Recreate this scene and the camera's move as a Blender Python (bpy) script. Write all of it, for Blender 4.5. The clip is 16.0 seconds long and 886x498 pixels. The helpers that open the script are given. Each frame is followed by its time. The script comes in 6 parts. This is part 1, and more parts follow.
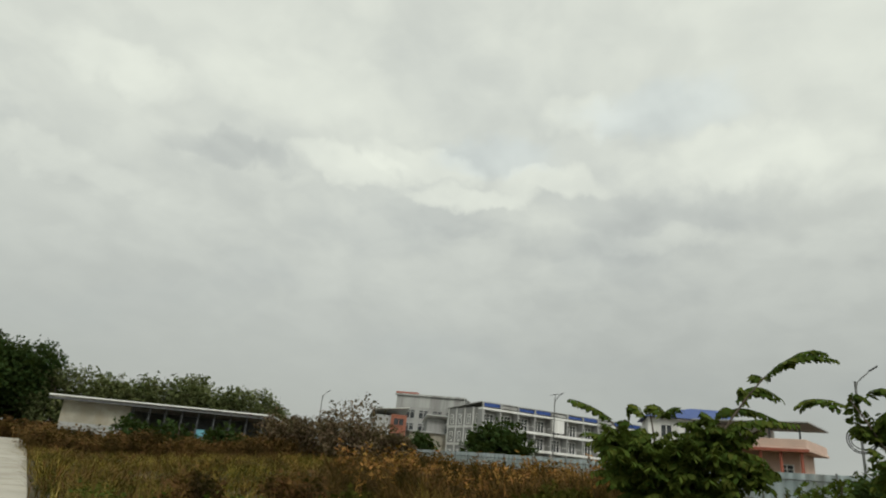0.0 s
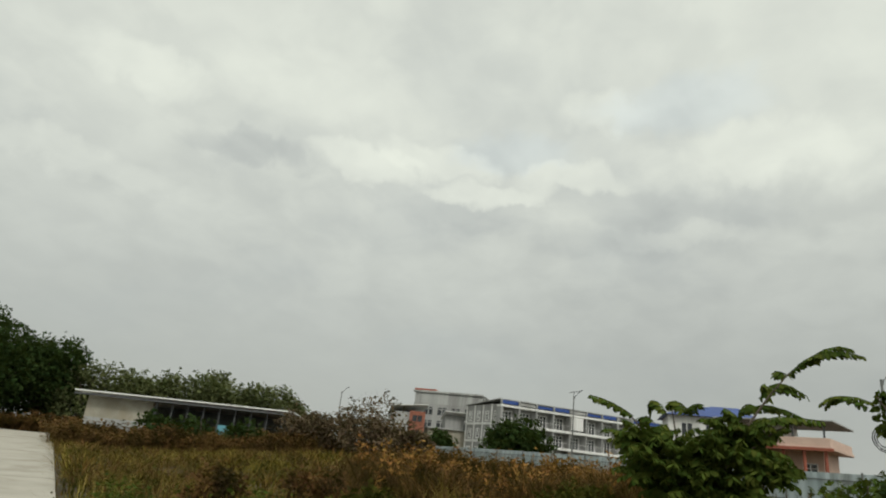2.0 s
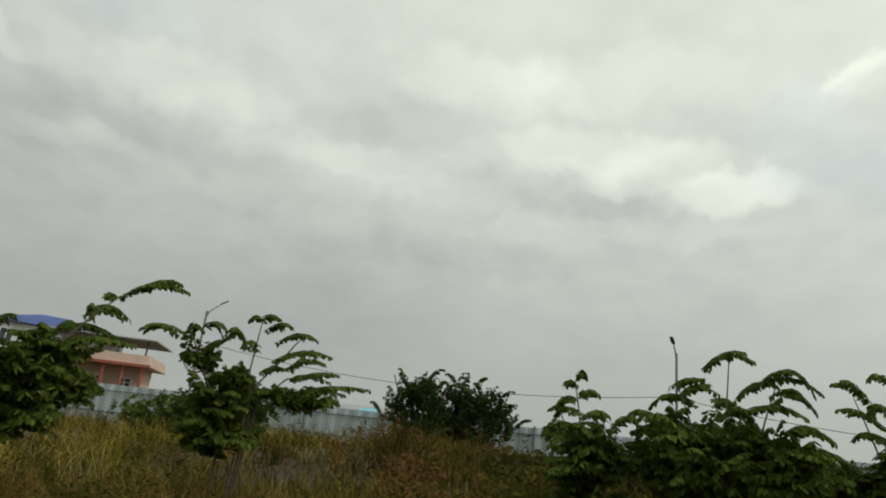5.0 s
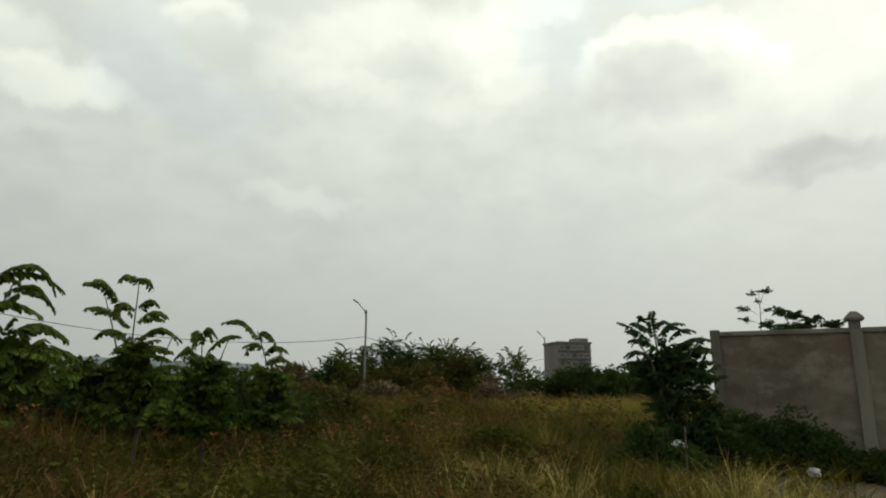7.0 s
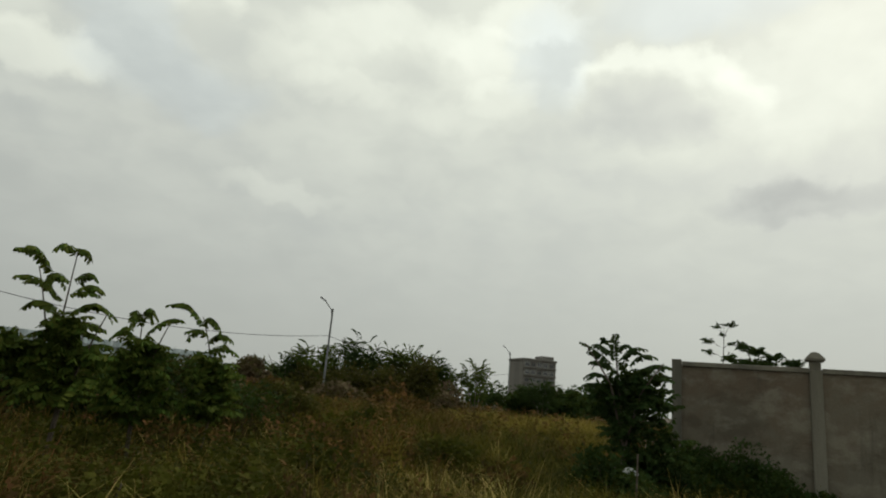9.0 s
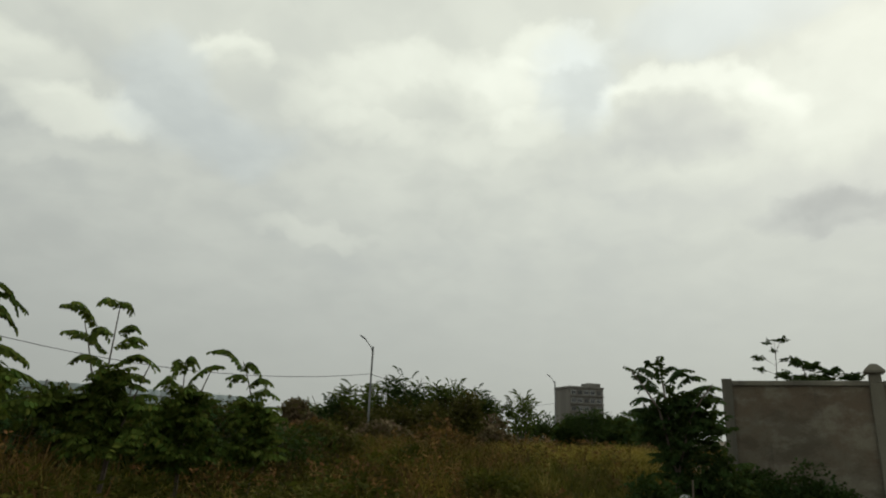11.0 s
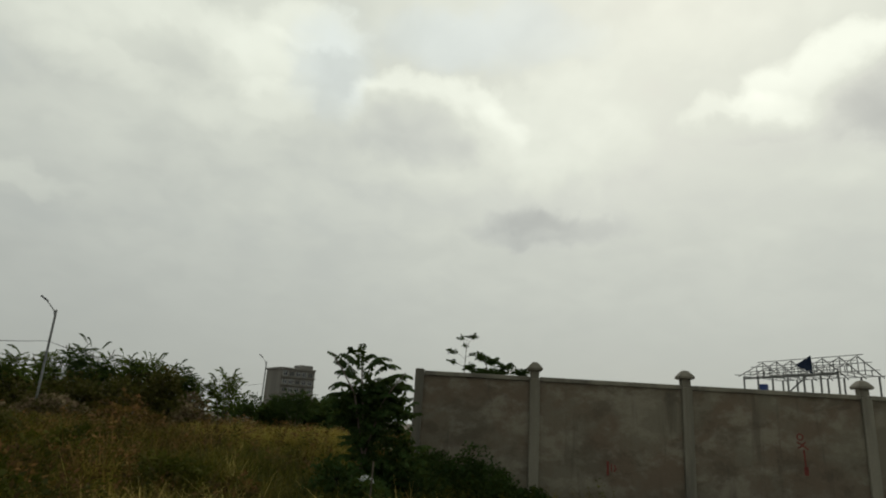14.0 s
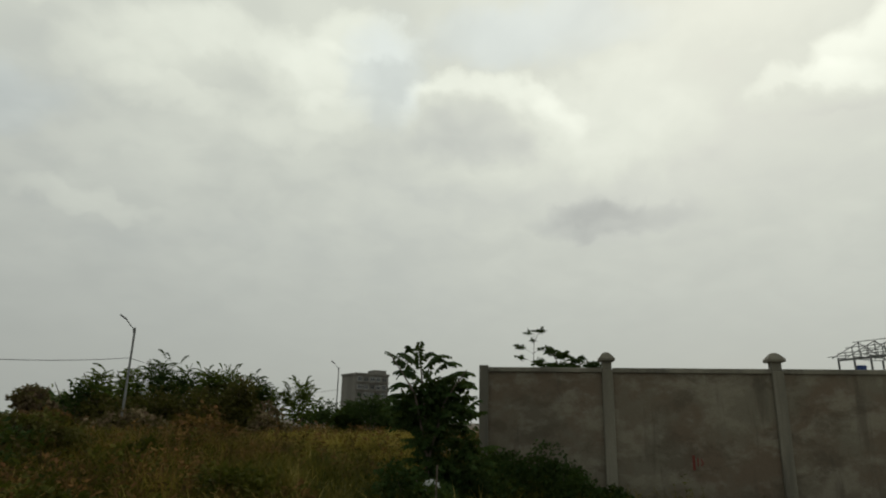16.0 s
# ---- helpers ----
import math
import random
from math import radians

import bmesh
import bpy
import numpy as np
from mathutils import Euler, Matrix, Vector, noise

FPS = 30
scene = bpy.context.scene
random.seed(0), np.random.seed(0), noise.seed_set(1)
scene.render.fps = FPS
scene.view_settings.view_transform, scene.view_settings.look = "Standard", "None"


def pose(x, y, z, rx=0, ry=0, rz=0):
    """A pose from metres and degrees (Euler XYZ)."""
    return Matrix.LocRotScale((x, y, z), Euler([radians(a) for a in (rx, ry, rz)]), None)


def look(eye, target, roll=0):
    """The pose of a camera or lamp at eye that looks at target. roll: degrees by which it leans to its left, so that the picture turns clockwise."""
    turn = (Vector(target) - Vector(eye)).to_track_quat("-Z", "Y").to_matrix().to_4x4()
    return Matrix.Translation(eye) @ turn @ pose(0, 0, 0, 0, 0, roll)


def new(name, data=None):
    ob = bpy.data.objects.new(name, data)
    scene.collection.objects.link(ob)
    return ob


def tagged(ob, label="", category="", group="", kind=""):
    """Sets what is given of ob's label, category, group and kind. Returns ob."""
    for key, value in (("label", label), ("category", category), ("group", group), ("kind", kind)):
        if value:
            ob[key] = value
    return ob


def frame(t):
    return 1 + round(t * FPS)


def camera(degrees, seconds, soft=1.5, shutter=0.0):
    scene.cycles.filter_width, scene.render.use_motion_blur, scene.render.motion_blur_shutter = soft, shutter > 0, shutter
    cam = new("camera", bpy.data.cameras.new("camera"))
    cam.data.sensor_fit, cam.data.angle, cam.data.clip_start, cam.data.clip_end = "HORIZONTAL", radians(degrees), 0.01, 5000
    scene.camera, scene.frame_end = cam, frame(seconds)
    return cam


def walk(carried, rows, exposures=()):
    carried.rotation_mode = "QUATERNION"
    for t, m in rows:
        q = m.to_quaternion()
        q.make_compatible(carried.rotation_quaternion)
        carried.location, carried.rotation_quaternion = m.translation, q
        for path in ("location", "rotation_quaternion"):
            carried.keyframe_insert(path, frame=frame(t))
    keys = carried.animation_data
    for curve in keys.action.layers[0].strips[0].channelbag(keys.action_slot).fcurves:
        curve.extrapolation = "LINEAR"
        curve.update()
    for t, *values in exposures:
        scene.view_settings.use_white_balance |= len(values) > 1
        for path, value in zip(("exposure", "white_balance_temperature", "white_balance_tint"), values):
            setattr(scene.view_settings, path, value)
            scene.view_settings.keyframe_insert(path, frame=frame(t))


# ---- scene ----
cam = camera(70.35, 16.0, soft=2.0)
PATH = [
    (0, pose(-0.351, -0.554, 1.401, 109.096, -5.363, 112.211)),
    (0.5, pose(-0.345, -0.566, 1.394, 108.084, -3.871, 114.413)),
    (1, pose(-0.304, -0.542, 1.385, 108.611, -5.937, 115.402)),
    (1.5, pose(-0.325, -0.564, 1.392, 108.557, -5.408, 114.417)),
    (2, pose(-0.329, -0.567, 1.384, 108.679, -5.740, 113.809)),
    (2.5, pose(-0.348, -0.584, 1.393, 107.584, -6.154, 112.924)),
    (3, pose(-0.354, -0.590, 1.405, 107.839, -5.232, 111.613)),
    (3.2, pose(-0.358, -0.592, 1.411, 107.485, -5.467, 111.333)),
    (5.3, pose(-0.297, -0.398, 1.438, 107.104, -6.119, 54.930)),
    (5.5, pose(-0.229, -0.349, 1.427, 105.956, -5.855, 54.814)),
    (5.7, pose(-0.186, -0.291, 1.421, 104.591, -2.523, 46.720)),
    (6, pose(-0.156, -0.263, 1.397, 98.665, -0.330, 30.267)),
    (6.2, pose(-0.210, -0.192, 1.403, 98.154, -1.613, 19.439)),
    (6.5, pose(-0.268, -0.085, 1.423, 99.253, -3.345, 8.879)),
    (7, pose(-0.199, 0.040, 1.451, 102.481, -0.243, -0.073)),
    (7.5, pose(-0.072, 0.047, 1.437, 101.810, -1.813, -1.397)),
    (8, pose(-0.002, 0.178, 1.464, 99.818, -3.957, -12.117)),
    (8.5, pose(-0.045, 0.300, 1.454, 101.657, -4.894, -16.531)),
    (9, pose(-0.023, 0.365, 1.457, 103.329, -4.994, -3.378)),
    (9.2, pose(0.005, 0.368, 1.458, 103.885, -5.092, -1.174)),
    (11.3, pose(0.043, 0.373, 1.458, 106.037, -1.796, 0.377)),
    (11.5, pose(0.049, 0.374, 1.451, 105.078, -1.369, -0.433)),
    (12, pose(0.037, 0.365, 1.454, 104.167, -3.114, -3.298)),
    (12.5, pose(0.025, 0.464, 1.459, 104.102, -2.934, -2.198)),
    (13, pose(0.016, 0.341, 1.452, 103.941, -3.429, -3.568)),
    (13.5, pose(0.054, 0.287, 1.465, 102.831, -2.041, -16.241)),
    (13.6, pose(0.102, 0.313, 1.499, 103.306, -1.058, -22.228)),
    (14, pose(0.246, 0.400, 1.487, 105.713, -3.437, -24.645)),
    (14.5, pose(0.364, 0.431, 1.492, 102.567, -1.019, -22.875)),
    (15, pose(0.418, 0.647, 1.498, 102.531, -3.809, -30.028)),
    (15.5, pose(0.453, 0.823, 1.491, 102.676, -4.491, -27.986)),
    (16, pose(0.673, 0.929, 1.490, 105.430, -1.209, -17.938)),
]

walk(cam, PATH, [(0, 0.25), (3.2, 0.25), (5.3, 0.12), (5.7, 0.25), (6.2, 0.42), (6.6, 0.38), (7.2, 0.10), (8.2, 0.08), (8.6, 0.04), (9.0, 0.0), (12.5, -0.03), (13.6, -0.02), (14, -0.14), (14.5, -0.16), (15, -0.07), (15.5, -0.12), (16, -0.16)])

# ---- world, sun ----
SUN_AZ, SUN_EL = 48.0, 46.0
world = bpy.data.worlds.new("overcast_sky")
scene.world = world
world.use_nodes = True


def direction(az, el):
    a, e = radians(az), radians(el)
    return Vector((math.sin(a) * math.cos(e), math.cos(a) * math.cos(e), math.sin(e)))


class Nodes:
    """Short calls to put nodes into a tree and to join them."""

    def __init__(self, tree):
        self.tree = tree
        tree.nodes.clear()

    def add(self, kind, **values):
        n = self.tree.nodes.new(kind)
        for key, value in values.items():
            setattr(n, key, value)
        return n

    def put(self, socket, value):
        if isinstance(value, bpy.types.NodeSocket):
            self.tree.links.new(value, socket)
        elif value is not None:
            socket.default_value = value

    def math(self, op, a, b=None, c=None, clamp=False):
        n = self.add("ShaderNodeMath", operation=op, use_clamp=clamp)
        for i, v in enumerate((a, b, c)):
            self.put(n.inputs[i], v)
        return n.outputs[0]

    def vec(self, op, a, b=None, scale=None):
        n = self.add("ShaderNodeVectorMath", operation=op)
        self.put(n.inputs[0], a)
        if b is not None:
            self.put(n.inputs[1], b)
        if scale is not None:
            self.put(n.inputs["Scale"], scale)
        return n.outputs["Value"] if op in ("DOT_PRODUCT", "LENGTH") else n.outputs["Vector"]

    def noise(self, vector, scale, detail=4.0, rough=0.55, distortion=0.0):
        n = self.add("ShaderNodeTexNoise")
        self.put(n.inputs["Vector"], vector)
        n.inputs["Scale"].default_value = scale
        n.inputs["Detail"].default_value = detail
        n.inputs["Roughness"].default_value = rough
        n.inputs["Distortion"].default_value = distortion
        return n.outputs["Fac"]

    def ramp(self, fac, lo, hi, a=0.0, b=1.0, smooth=True):
        n = self.add("ShaderNodeMapRange", interpolation_type="SMOOTHSTEP" if smooth else "LINEAR")
        for key, v in (("Value", fac), ("From Min", lo), ("From Max", hi), ("To Min", a), ("To Max", b)):
            self.put(n.inputs[key], v)
        return n.outputs["Result"]

    def mix(self, fac, a, b, blend="MIX"):
        n = self.add("ShaderNodeMix", data_type="RGBA", blend_type=blend)
        self.put(n.inputs[0], fac)
        self.put(n.inputs[6], a if isinstance(a, bpy.types.NodeSocket) else (*a, 1.0))
        self.put(n.inputs[7], b if isinstance(b, bpy.types.NodeSocket) else (*b, 1.0))
        return n.outputs[2]


# Clouds of the sky, region by region: azimuth, elevation, half width and half height in degrees, how bright against the veil, how soft its edge
WALL_CLOUDS = [
    (21.6, 27.0, 8.0, 4.6, 0.20, 0.34), (20.6, 26.0, 6.6, 3.4, -0.15, 0.8), (19.6, 27.6, 4.6, 1.8, -0.06, 0.8), (21, 22.6, 8.0, 2.0, 0.05, 1.0),
    (34.5, 26.6, 8.0, 5.0, 0.14, 0.8), (30, 23.4, 9, 2.6, 0.03, 1.0),
    (33.5, 18.0, 7.0, 1.5, -0.12, 0.9), (31.5, 18.9, 3.6, 1.2, -0.06, 0.9),
    (60.5, 26.8, 8.0, 4.8, 0.22, 0.35), (64.0, 25.2, 6.6, 3.8, -0.26, 0.8), (62, 21.6, 7, 1.8, 0.04, 1.0), (50.5, 26.0, 4.8, 2.1, 0.13, 0.6), (50.8, 25.0, 4.2, 1.3, -0.12, 0.9),
    (43, 33, 9, 3.0, 0.06, 1.0), (68, 19.6, 5.0, 1.2, -0.10, 1.0),
]
FIELD_CLOUDS = [
    (-3.5, 29.6, 11.5, 4.6, 0.14, 0.5), (-2.5, 29.2, 4.8, 1.9, -0.08, 0.9), (6.4, 26.8, 3.4, 1.8, 0.09, 0.8), (4.0, 30.0, 3.2, 3.2, 0.07, 0.9),
    (9.4, 33.6, 4.4, 2.4, 0.14, 0.6), (-14.4, 28.0, 3.4, 1.9, 0.07, 0.9), (-9.5, 26.4, 5.0, 1.6, 0.07, 0.7), (2, 24.6, 6.0, 1.4, 0.05, 0.9),
    (-23.2, 30.9, 3.2, 1.8, 0.15, 0.55), (-33.5, 22.6, 5.0, 2.2, 0.06, 0.8), (-13.5, 16.4, 5.5, 1.2, 0.06, 0.8), (12, 22, 7, 2.0, -0.03, 1.0),
]
SHRUB_CLOUDS = [
    (-57, 32, 8, 3.0, 0.10, 1.0), (-47.5, 27.0, 7, 2.2, 0.12, 0.8), (-40.2, 25.6, 6.0, 2.2, 0.10, 0.9), (-34.5, 22.9, 5.6, 1.9, 0.12, 0.8), (-44, 33, 10, 2.6, 0.07, 1.0),
    (-62, 22.4, 7, 1.4, 0.06, 1.0), (-66, 27.5, 8, 2.4, -0.07, 1.0), (-54, 22.8, 8, 1.8, -0.06, 1.0), (-38, 19.6, 6, 1.2, 0.05, 0.9), (-57, 17.2, 9, 1.6, -0.04, 1.0),
    (-44, 22.4, 5, 1.1, -0.05, 0.9), (-72, 24, 7, 1.6, 0.06, 0.9),
]
HOTEL_CLOUDS = [
    (-146, 28.2, 5, 2.0, 0.08, 0.8), (-149, 19.6, 8, 1.5, 0.06, 0.9), (-134.6, 24.4, 5.5, 1.3, -0.07, 0.9), (-124, 25.2, 5, 1.4, 0.08, 0.7), (-117, 26.8, 5, 1.7, 0.09, 0.7),
    (-112.2, 24.1, 6, 1.1, 0.09, 0.7), (-113.6, 21.9, 6, 1.5, -0.05, 1.0), (-99, 23.4, 7, 1.7, -0.05, 1.0), (-84, 13, 24, 9, -0.05, 1.0), (-87, 27.4, 9, 2.4, 0.08, 0.8), (-101, 31.6, 4, 1.8, 0.06, 0.8),
    (-101, 20.0, 8, 1.5, -0.04, 1.0), (-86, 22.6, 9, 2.0, -0.05, 1.0), (-128, 31, 10, 3.0, 0.05, 1.0), (-104.6, 26.0, 5, 1.4, 0.07, 0.7), (-93, 20.6, 5, 1.0, 0.05, 0.9),
]
# Gaps where blue shows through: azimuth, elevation, half width, half height
GAPS = [(11.6, 30.5, 3.4, 5.0), (-29, 28.0, 4.0, 3.6), (-110, 28.2, 5.0, 1.8), (26, 34.5, 9.0, 2.6), (-94, 31.6, 7.0, 2.0), (-24, 24.0, 7.0, 3.0)]


def sky_colour():
    n = Nodes(world.node_tree)
    way = n.add("ShaderNodeTexCoord").outputs["Generated"]
    split = n.add("ShaderNodeSeparateXYZ")
    n.put(split.inputs[0], way)
    high = n.math("MAXIMUM", split.outputs[2], 0.0)
    # a flat layer of cloud seen from below: it crowds together towards the horizon
    layer = n.add("ShaderNodeCombineXYZ")
    depth = n.math("ADD", high, 0.38)
    n.put(layer.inputs[0], n.math("DIVIDE", split.outputs[0], depth))
    n.put(layer.inputs[1], n.math("DIVIDE", split.outputs[1], depth))
    layer = layer.outputs[0]
    broad = n.noise(layer, 1.5, 2.0, 0.45, 0.2)
    billow = n.noise(layer, 4.2, 4.0, 0.48, 0.15)
    value = n.math("ADD", n.math("MULTIPLY", broad, 0.5), n.math("MULTIPLY", billow, 0.5))
    value = n.ramp(value, 0.36, 0.64, -0.036, 0.036)
    wisps = n.noise(layer, 9.5, 4.0, 0.5, 0.3)
    value = n.math("ADD", value, n.ramp(wisps, 0.3, 0.7, -0.026, 0.026))
    value = n.math("MULTIPLY", value, n.ramp(high, 0.06, 0.42, 0.1, 1.0))
    # ragged edges for the single clouds
    def bend(scale, detail, amount, at):
        ragged = n.add("ShaderNodeTexNoise")
        n.put(ragged.inputs["Vector"], at)
        ragged.inputs["Scale"].default_value = scale
        ragged.inputs["Detail"].default_value = detail
        return n.vec("ADD", at, n.vec("SCALE", n.vec("SUBTRACT", ragged.outputs["Color"], (0.5, 0.5, 0.5)), scale=amount))
    bent = bend(19.0, 7.0, 0.07, bend(5.5, 3.0, 0.075, way))
    def lobe_of(az, el, wide, tall, soft):
        to = direction(az, el)
        side = Vector((math.cos(radians(az)), -math.sin(radians(az)), 0))
        over = side.cross(to)
        u = n.vec("DOT_PRODUCT", bent, side / math.sin(radians(wide)))
        v = n.vec("DOT_PRODUCT", bent, over / math.sin(radians(tall)))
        front = n.math("GREATER_THAN", n.vec("DOT_PRODUCT", bent, to), 0.0)
        r2 = n.math("ADD", n.math("MULTIPLY", u, u), n.math("MULTIPLY", v, v))
        return n.math("MULTIPLY", n.ramp(r2, 1.0 - soft, 1.0 + 0.7 * soft, 1.0, 0.0), front), v
    for az, el, wide, tall, power, soft in WALL_CLOUDS + FIELD_CLOUDS + SHRUB_CLOUDS + HOTEL_CLOUDS:
        lobe, v = lobe_of(az, el, wide, tall, soft)
        if power > 0.1 and soft < 0.6:
            lobe = n.math("MULTIPLY", lobe, n.ramp(v, -0.9, 0.55))
        value = n.math("ADD", value, n.math("MULTIPLY", lobe, power))
    open_sky = 0.0
    for az, el, wide, tall in GAPS:
        open_sky = n.math("ADD", lobe_of(az, el, wide, tall, 1.0)[0], open_sky)
    # the veil is dull low down and brightest round the hidden sun
    glow = n.ramp(n.vec("DOT_PRODUCT", way, direction(SUN_AZ, SUN_EL)), -0.2, 1.0, 0.0, 1.0, False)
    glow = n.math("POWER", glow, 1.6)
    veil = n.math("ADD", n.ramp(high, 0.0, 0.55, 0.39, 0.61), n.math("MULTIPLY", glow, 0.205))
    level = n.math("ADD", veil, value)
    cloud = n.mix(n.ramp(level, 0.3, 0.9), (0.95, 1.0, 0.935), (0.962, 1.0, 0.868))
    cloud = n.mix(n.math("MULTIPLY", n.math("MINIMUM", open_sky, 1.0), 0.8), cloud, (0.925, 1.0, 0.955))
    cloud = n.vec("SCALE", cloud, scale=level)
    clear = n.add("ShaderNodeTexSky", sky_type="NISHITA", sun_disc=False, sun_elevation=radians(SUN_EL),
                  sun_rotation=radians(SUN_AZ), dust_density=4.0)
    blue = n.vec("SCALE", clear.outputs[0], scale=0.11)
    thin = n.ramp(n.math("ADD", broad, n.math("MULTIPLY", value, 2.0)), 0.25, 0.5, 0.08, 0.04)
    both = n.mix(thin, cloud, blue)
    back = n.add("ShaderNodeBackground")
    n.put(back.inputs["Color"], both)
    back.inputs["Strength"].default_value = 1.0
    out = n.add("ShaderNodeOutputWorld")
    n.put(out.inputs[0], back.outputs[0])


sky_colour()
sun = new("sun", bpy.data.lights.new("sun", "SUN"))
sun.data.energy, sun.data.angle, sun.data.color = 1.2, radians(14), (1.0, 0.96, 0.9)
sun.matrix_world = look(direction(SUN_AZ, SUN_EL) * 100, (0, 0, 0))


# ---- materials ----
def material(name, dark, light, scale=3.0, rough=0.85, fine=30.0, bump=0.15, metal=0.0, stain=None, stain_scale=0.6, random_tint=0.0,
             leaf=False, streaks=False, patches=False):
    """Two scales of colour, fine relief, and stains of another colour where given."""
    m = bpy.data.materials.new(name)
    m.use_nodes = True
    n = Nodes(m.node_tree)
    place = n.add("ShaderNodeNewGeometry").outputs["Position"]
    if streaks:
        place2 = n.vec("MULTIPLY", place, (1.0, 1.0, 0.12 if streaks is True else streaks))
    else:
        place2 = place
    big = n.noise(place2, scale, 5.0, 0.6)
    small = n.noise(place, fine, 3.0, 0.6)
    fac = n.ramp(n.math("ADD", n.math("MULTIPLY", big, 0.7), n.math("MULTIPLY", small, 0.3)), 0.32, 0.68)
    if patches:
        lumps = n.noise(place, 1.7, 2.0, 0.5)
        fac = n.ramp(n.math("ADD", n.math("MULTIPLY", big, 0.5), n.math("ADD", n.math("MULTIPLY", lumps, 0.4), n.math("MULTIPLY", small, 0.1))), 0.40, 0.60)
    colour = n.mix(fac, dark, light)
    if stain:
        colour = n.mix(n.ramp(n.noise(place2, stain_scale, 6.0, 0.65, 0.6), 0.48, 0.66, 0.0, 0.8), colour, stain)
    if random_tint:
        loose = n.add("ShaderNodeNewGeometry").outputs["Random Per Island"]
        h = n.add("ShaderNodeHueSaturation")
        n.put(h.inputs["Hue"], n.ramp(loose, 0.0, 1.0, 0.5 - 0.05 * random_tint, 0.5 + 0.03 * random_tint, False))
        n.put(h.inputs["Value"], n.ramp(n.math("FRACT", n.math("MULTIPLY", loose, 7.31)), 0.0, 1.0, 1 - 0.45 * random_tint, 1 + 0.45 * random_tint, False))
        n.put(h.inputs["Color"], colour)
        colour = h.outputs[0]
    b = n.add("ShaderNodeBsdfPrincipled")
    n.put(b.inputs["Base Color"], colour)
    n.put(b.inputs["Roughness"], n.ramp(small, 0.2, 0.8, max(rough - 0.1, 0.05), min(rough + 0.1, 1.0), False))
    b.inputs["Metallic"].default_value = metal
    b.inputs["Specular IOR Level"].default_value = 0.03 if leaf else 0.4
    if bump:
        bu = n.add("ShaderNodeBump")
        bu.inputs["Strength"].default_value = bump
        bu.inputs["Distance"].default_value = 0.02
        n.put(bu.inputs["Height"], n.math("ADD", small, n.math("MULTIPLY", big, 1.5)))
        n.put(b.inputs["Normal"], bu.outputs[0])
    shader = b.outputs[0]
    if leaf:
        t = n.add("ShaderNodeBsdfTranslucent")
        n.put(t.inputs["Color"], n.mix(0.5, colour, (0.16, 0.2, 0.02)))
        mx = n.add("ShaderNodeMixShader")
        mx.inputs[0].default_value = 0.14
        n.put(mx.inputs[1], shader)
        n.put(mx.inputs[2], t.outputs[0])
        shader = mx.outputs[0]
    out = n.add("ShaderNodeOutputMaterial")
    n.put(out.inputs[0], shader)
    return m


M_SOIL = material("soil", (0.035, 0.026, 0.014), (0.09, 0.065, 0.035), 0.5, 0.95, 14, 0.5, stain=(0.05, 0.055, 0.02), stain_scale=0.25)
M_ROAD = material("road_concrete", (0.34, 0.32, 0.27), (0.44, 0.415, 0.36), 0.7, 0.9, 45, 0.12, stain=(0.29, 0.265, 0.22), stain_scale=0.35)


def wall_render():
    """Old cement render: pinkish brown and grey fields, pale scoured patches, dark runs of water, fine trowel relief."""
    m = bpy.data.materials.new("cement_render")
    m.use_nodes = True
    n = Nodes(m.node_tree)
    place = n.add("ShaderNodeNewGeometry").outputs["Position"]
    drawn = n.vec("MULTIPLY", place, (1.0, 1.0, 0.10))
    flat = n.vec("MULTIPLY", place, (1.0, 1.0, 1.6))
    field = n.noise(place, 0.75, 5.0, 0.6, 0.4)
    cloudy = n.noise(flat, 1.25, 6.0, 0.66, 0.15)
    fine = n.noise(place, 34.0, 4.0, 0.65)
    colour = n.mix(n.ramp(field, 0.38, 0.62), (0.138, 0.108, 0.078), (0.158, 0.144, 0.108))
    colour = n.mix(n.ramp(cloudy, 0.47, 0.63, 0.0, 0.75), colour, (0.225, 0.205, 0.158))
    colour = n.mix(n.ramp(n.noise(flat, 0.9, 7.0, 0.7, 0.2), 0.50, 0.64, 0.0, 0.6), colour, (0.075, 0.062, 0.046))
    colour = n.mix(n.ramp(n.noise(drawn, 3.4, 5.0, 0.6), 0.57, 0.70, 0.0, 0.55), colour, (0.070, 0.062, 0.050))
    colour = n.mix(n.ramp(fine, 0.3, 0.7, 0.0, 0.22), colour, (0.06, 0.05, 0.04))
    b = n.add("ShaderNodeBsdfPrincipled")
    n.put(b.inputs["Base Color"], colour)
    b.inputs["Roughness"].default_value = 0.93
    b.inputs["Specular IOR Level"].default_value = 0.25
    bump = n.add("ShaderNodeBump")
    bump.inputs["Strength"].default_value = 0.35
    bump.inputs["Distance"].default_value = 0.02
    n.put(bump.inputs["Height"], n.math("ADD", n.math("MULTIPLY", cloudy, 1.6), fine))
    n.put(b.inputs["Normal"], bump.outputs[0])
    out = n.add("ShaderNodeOutputMaterial")
    n.put(out.inputs[0], b.outputs[0])
    return m


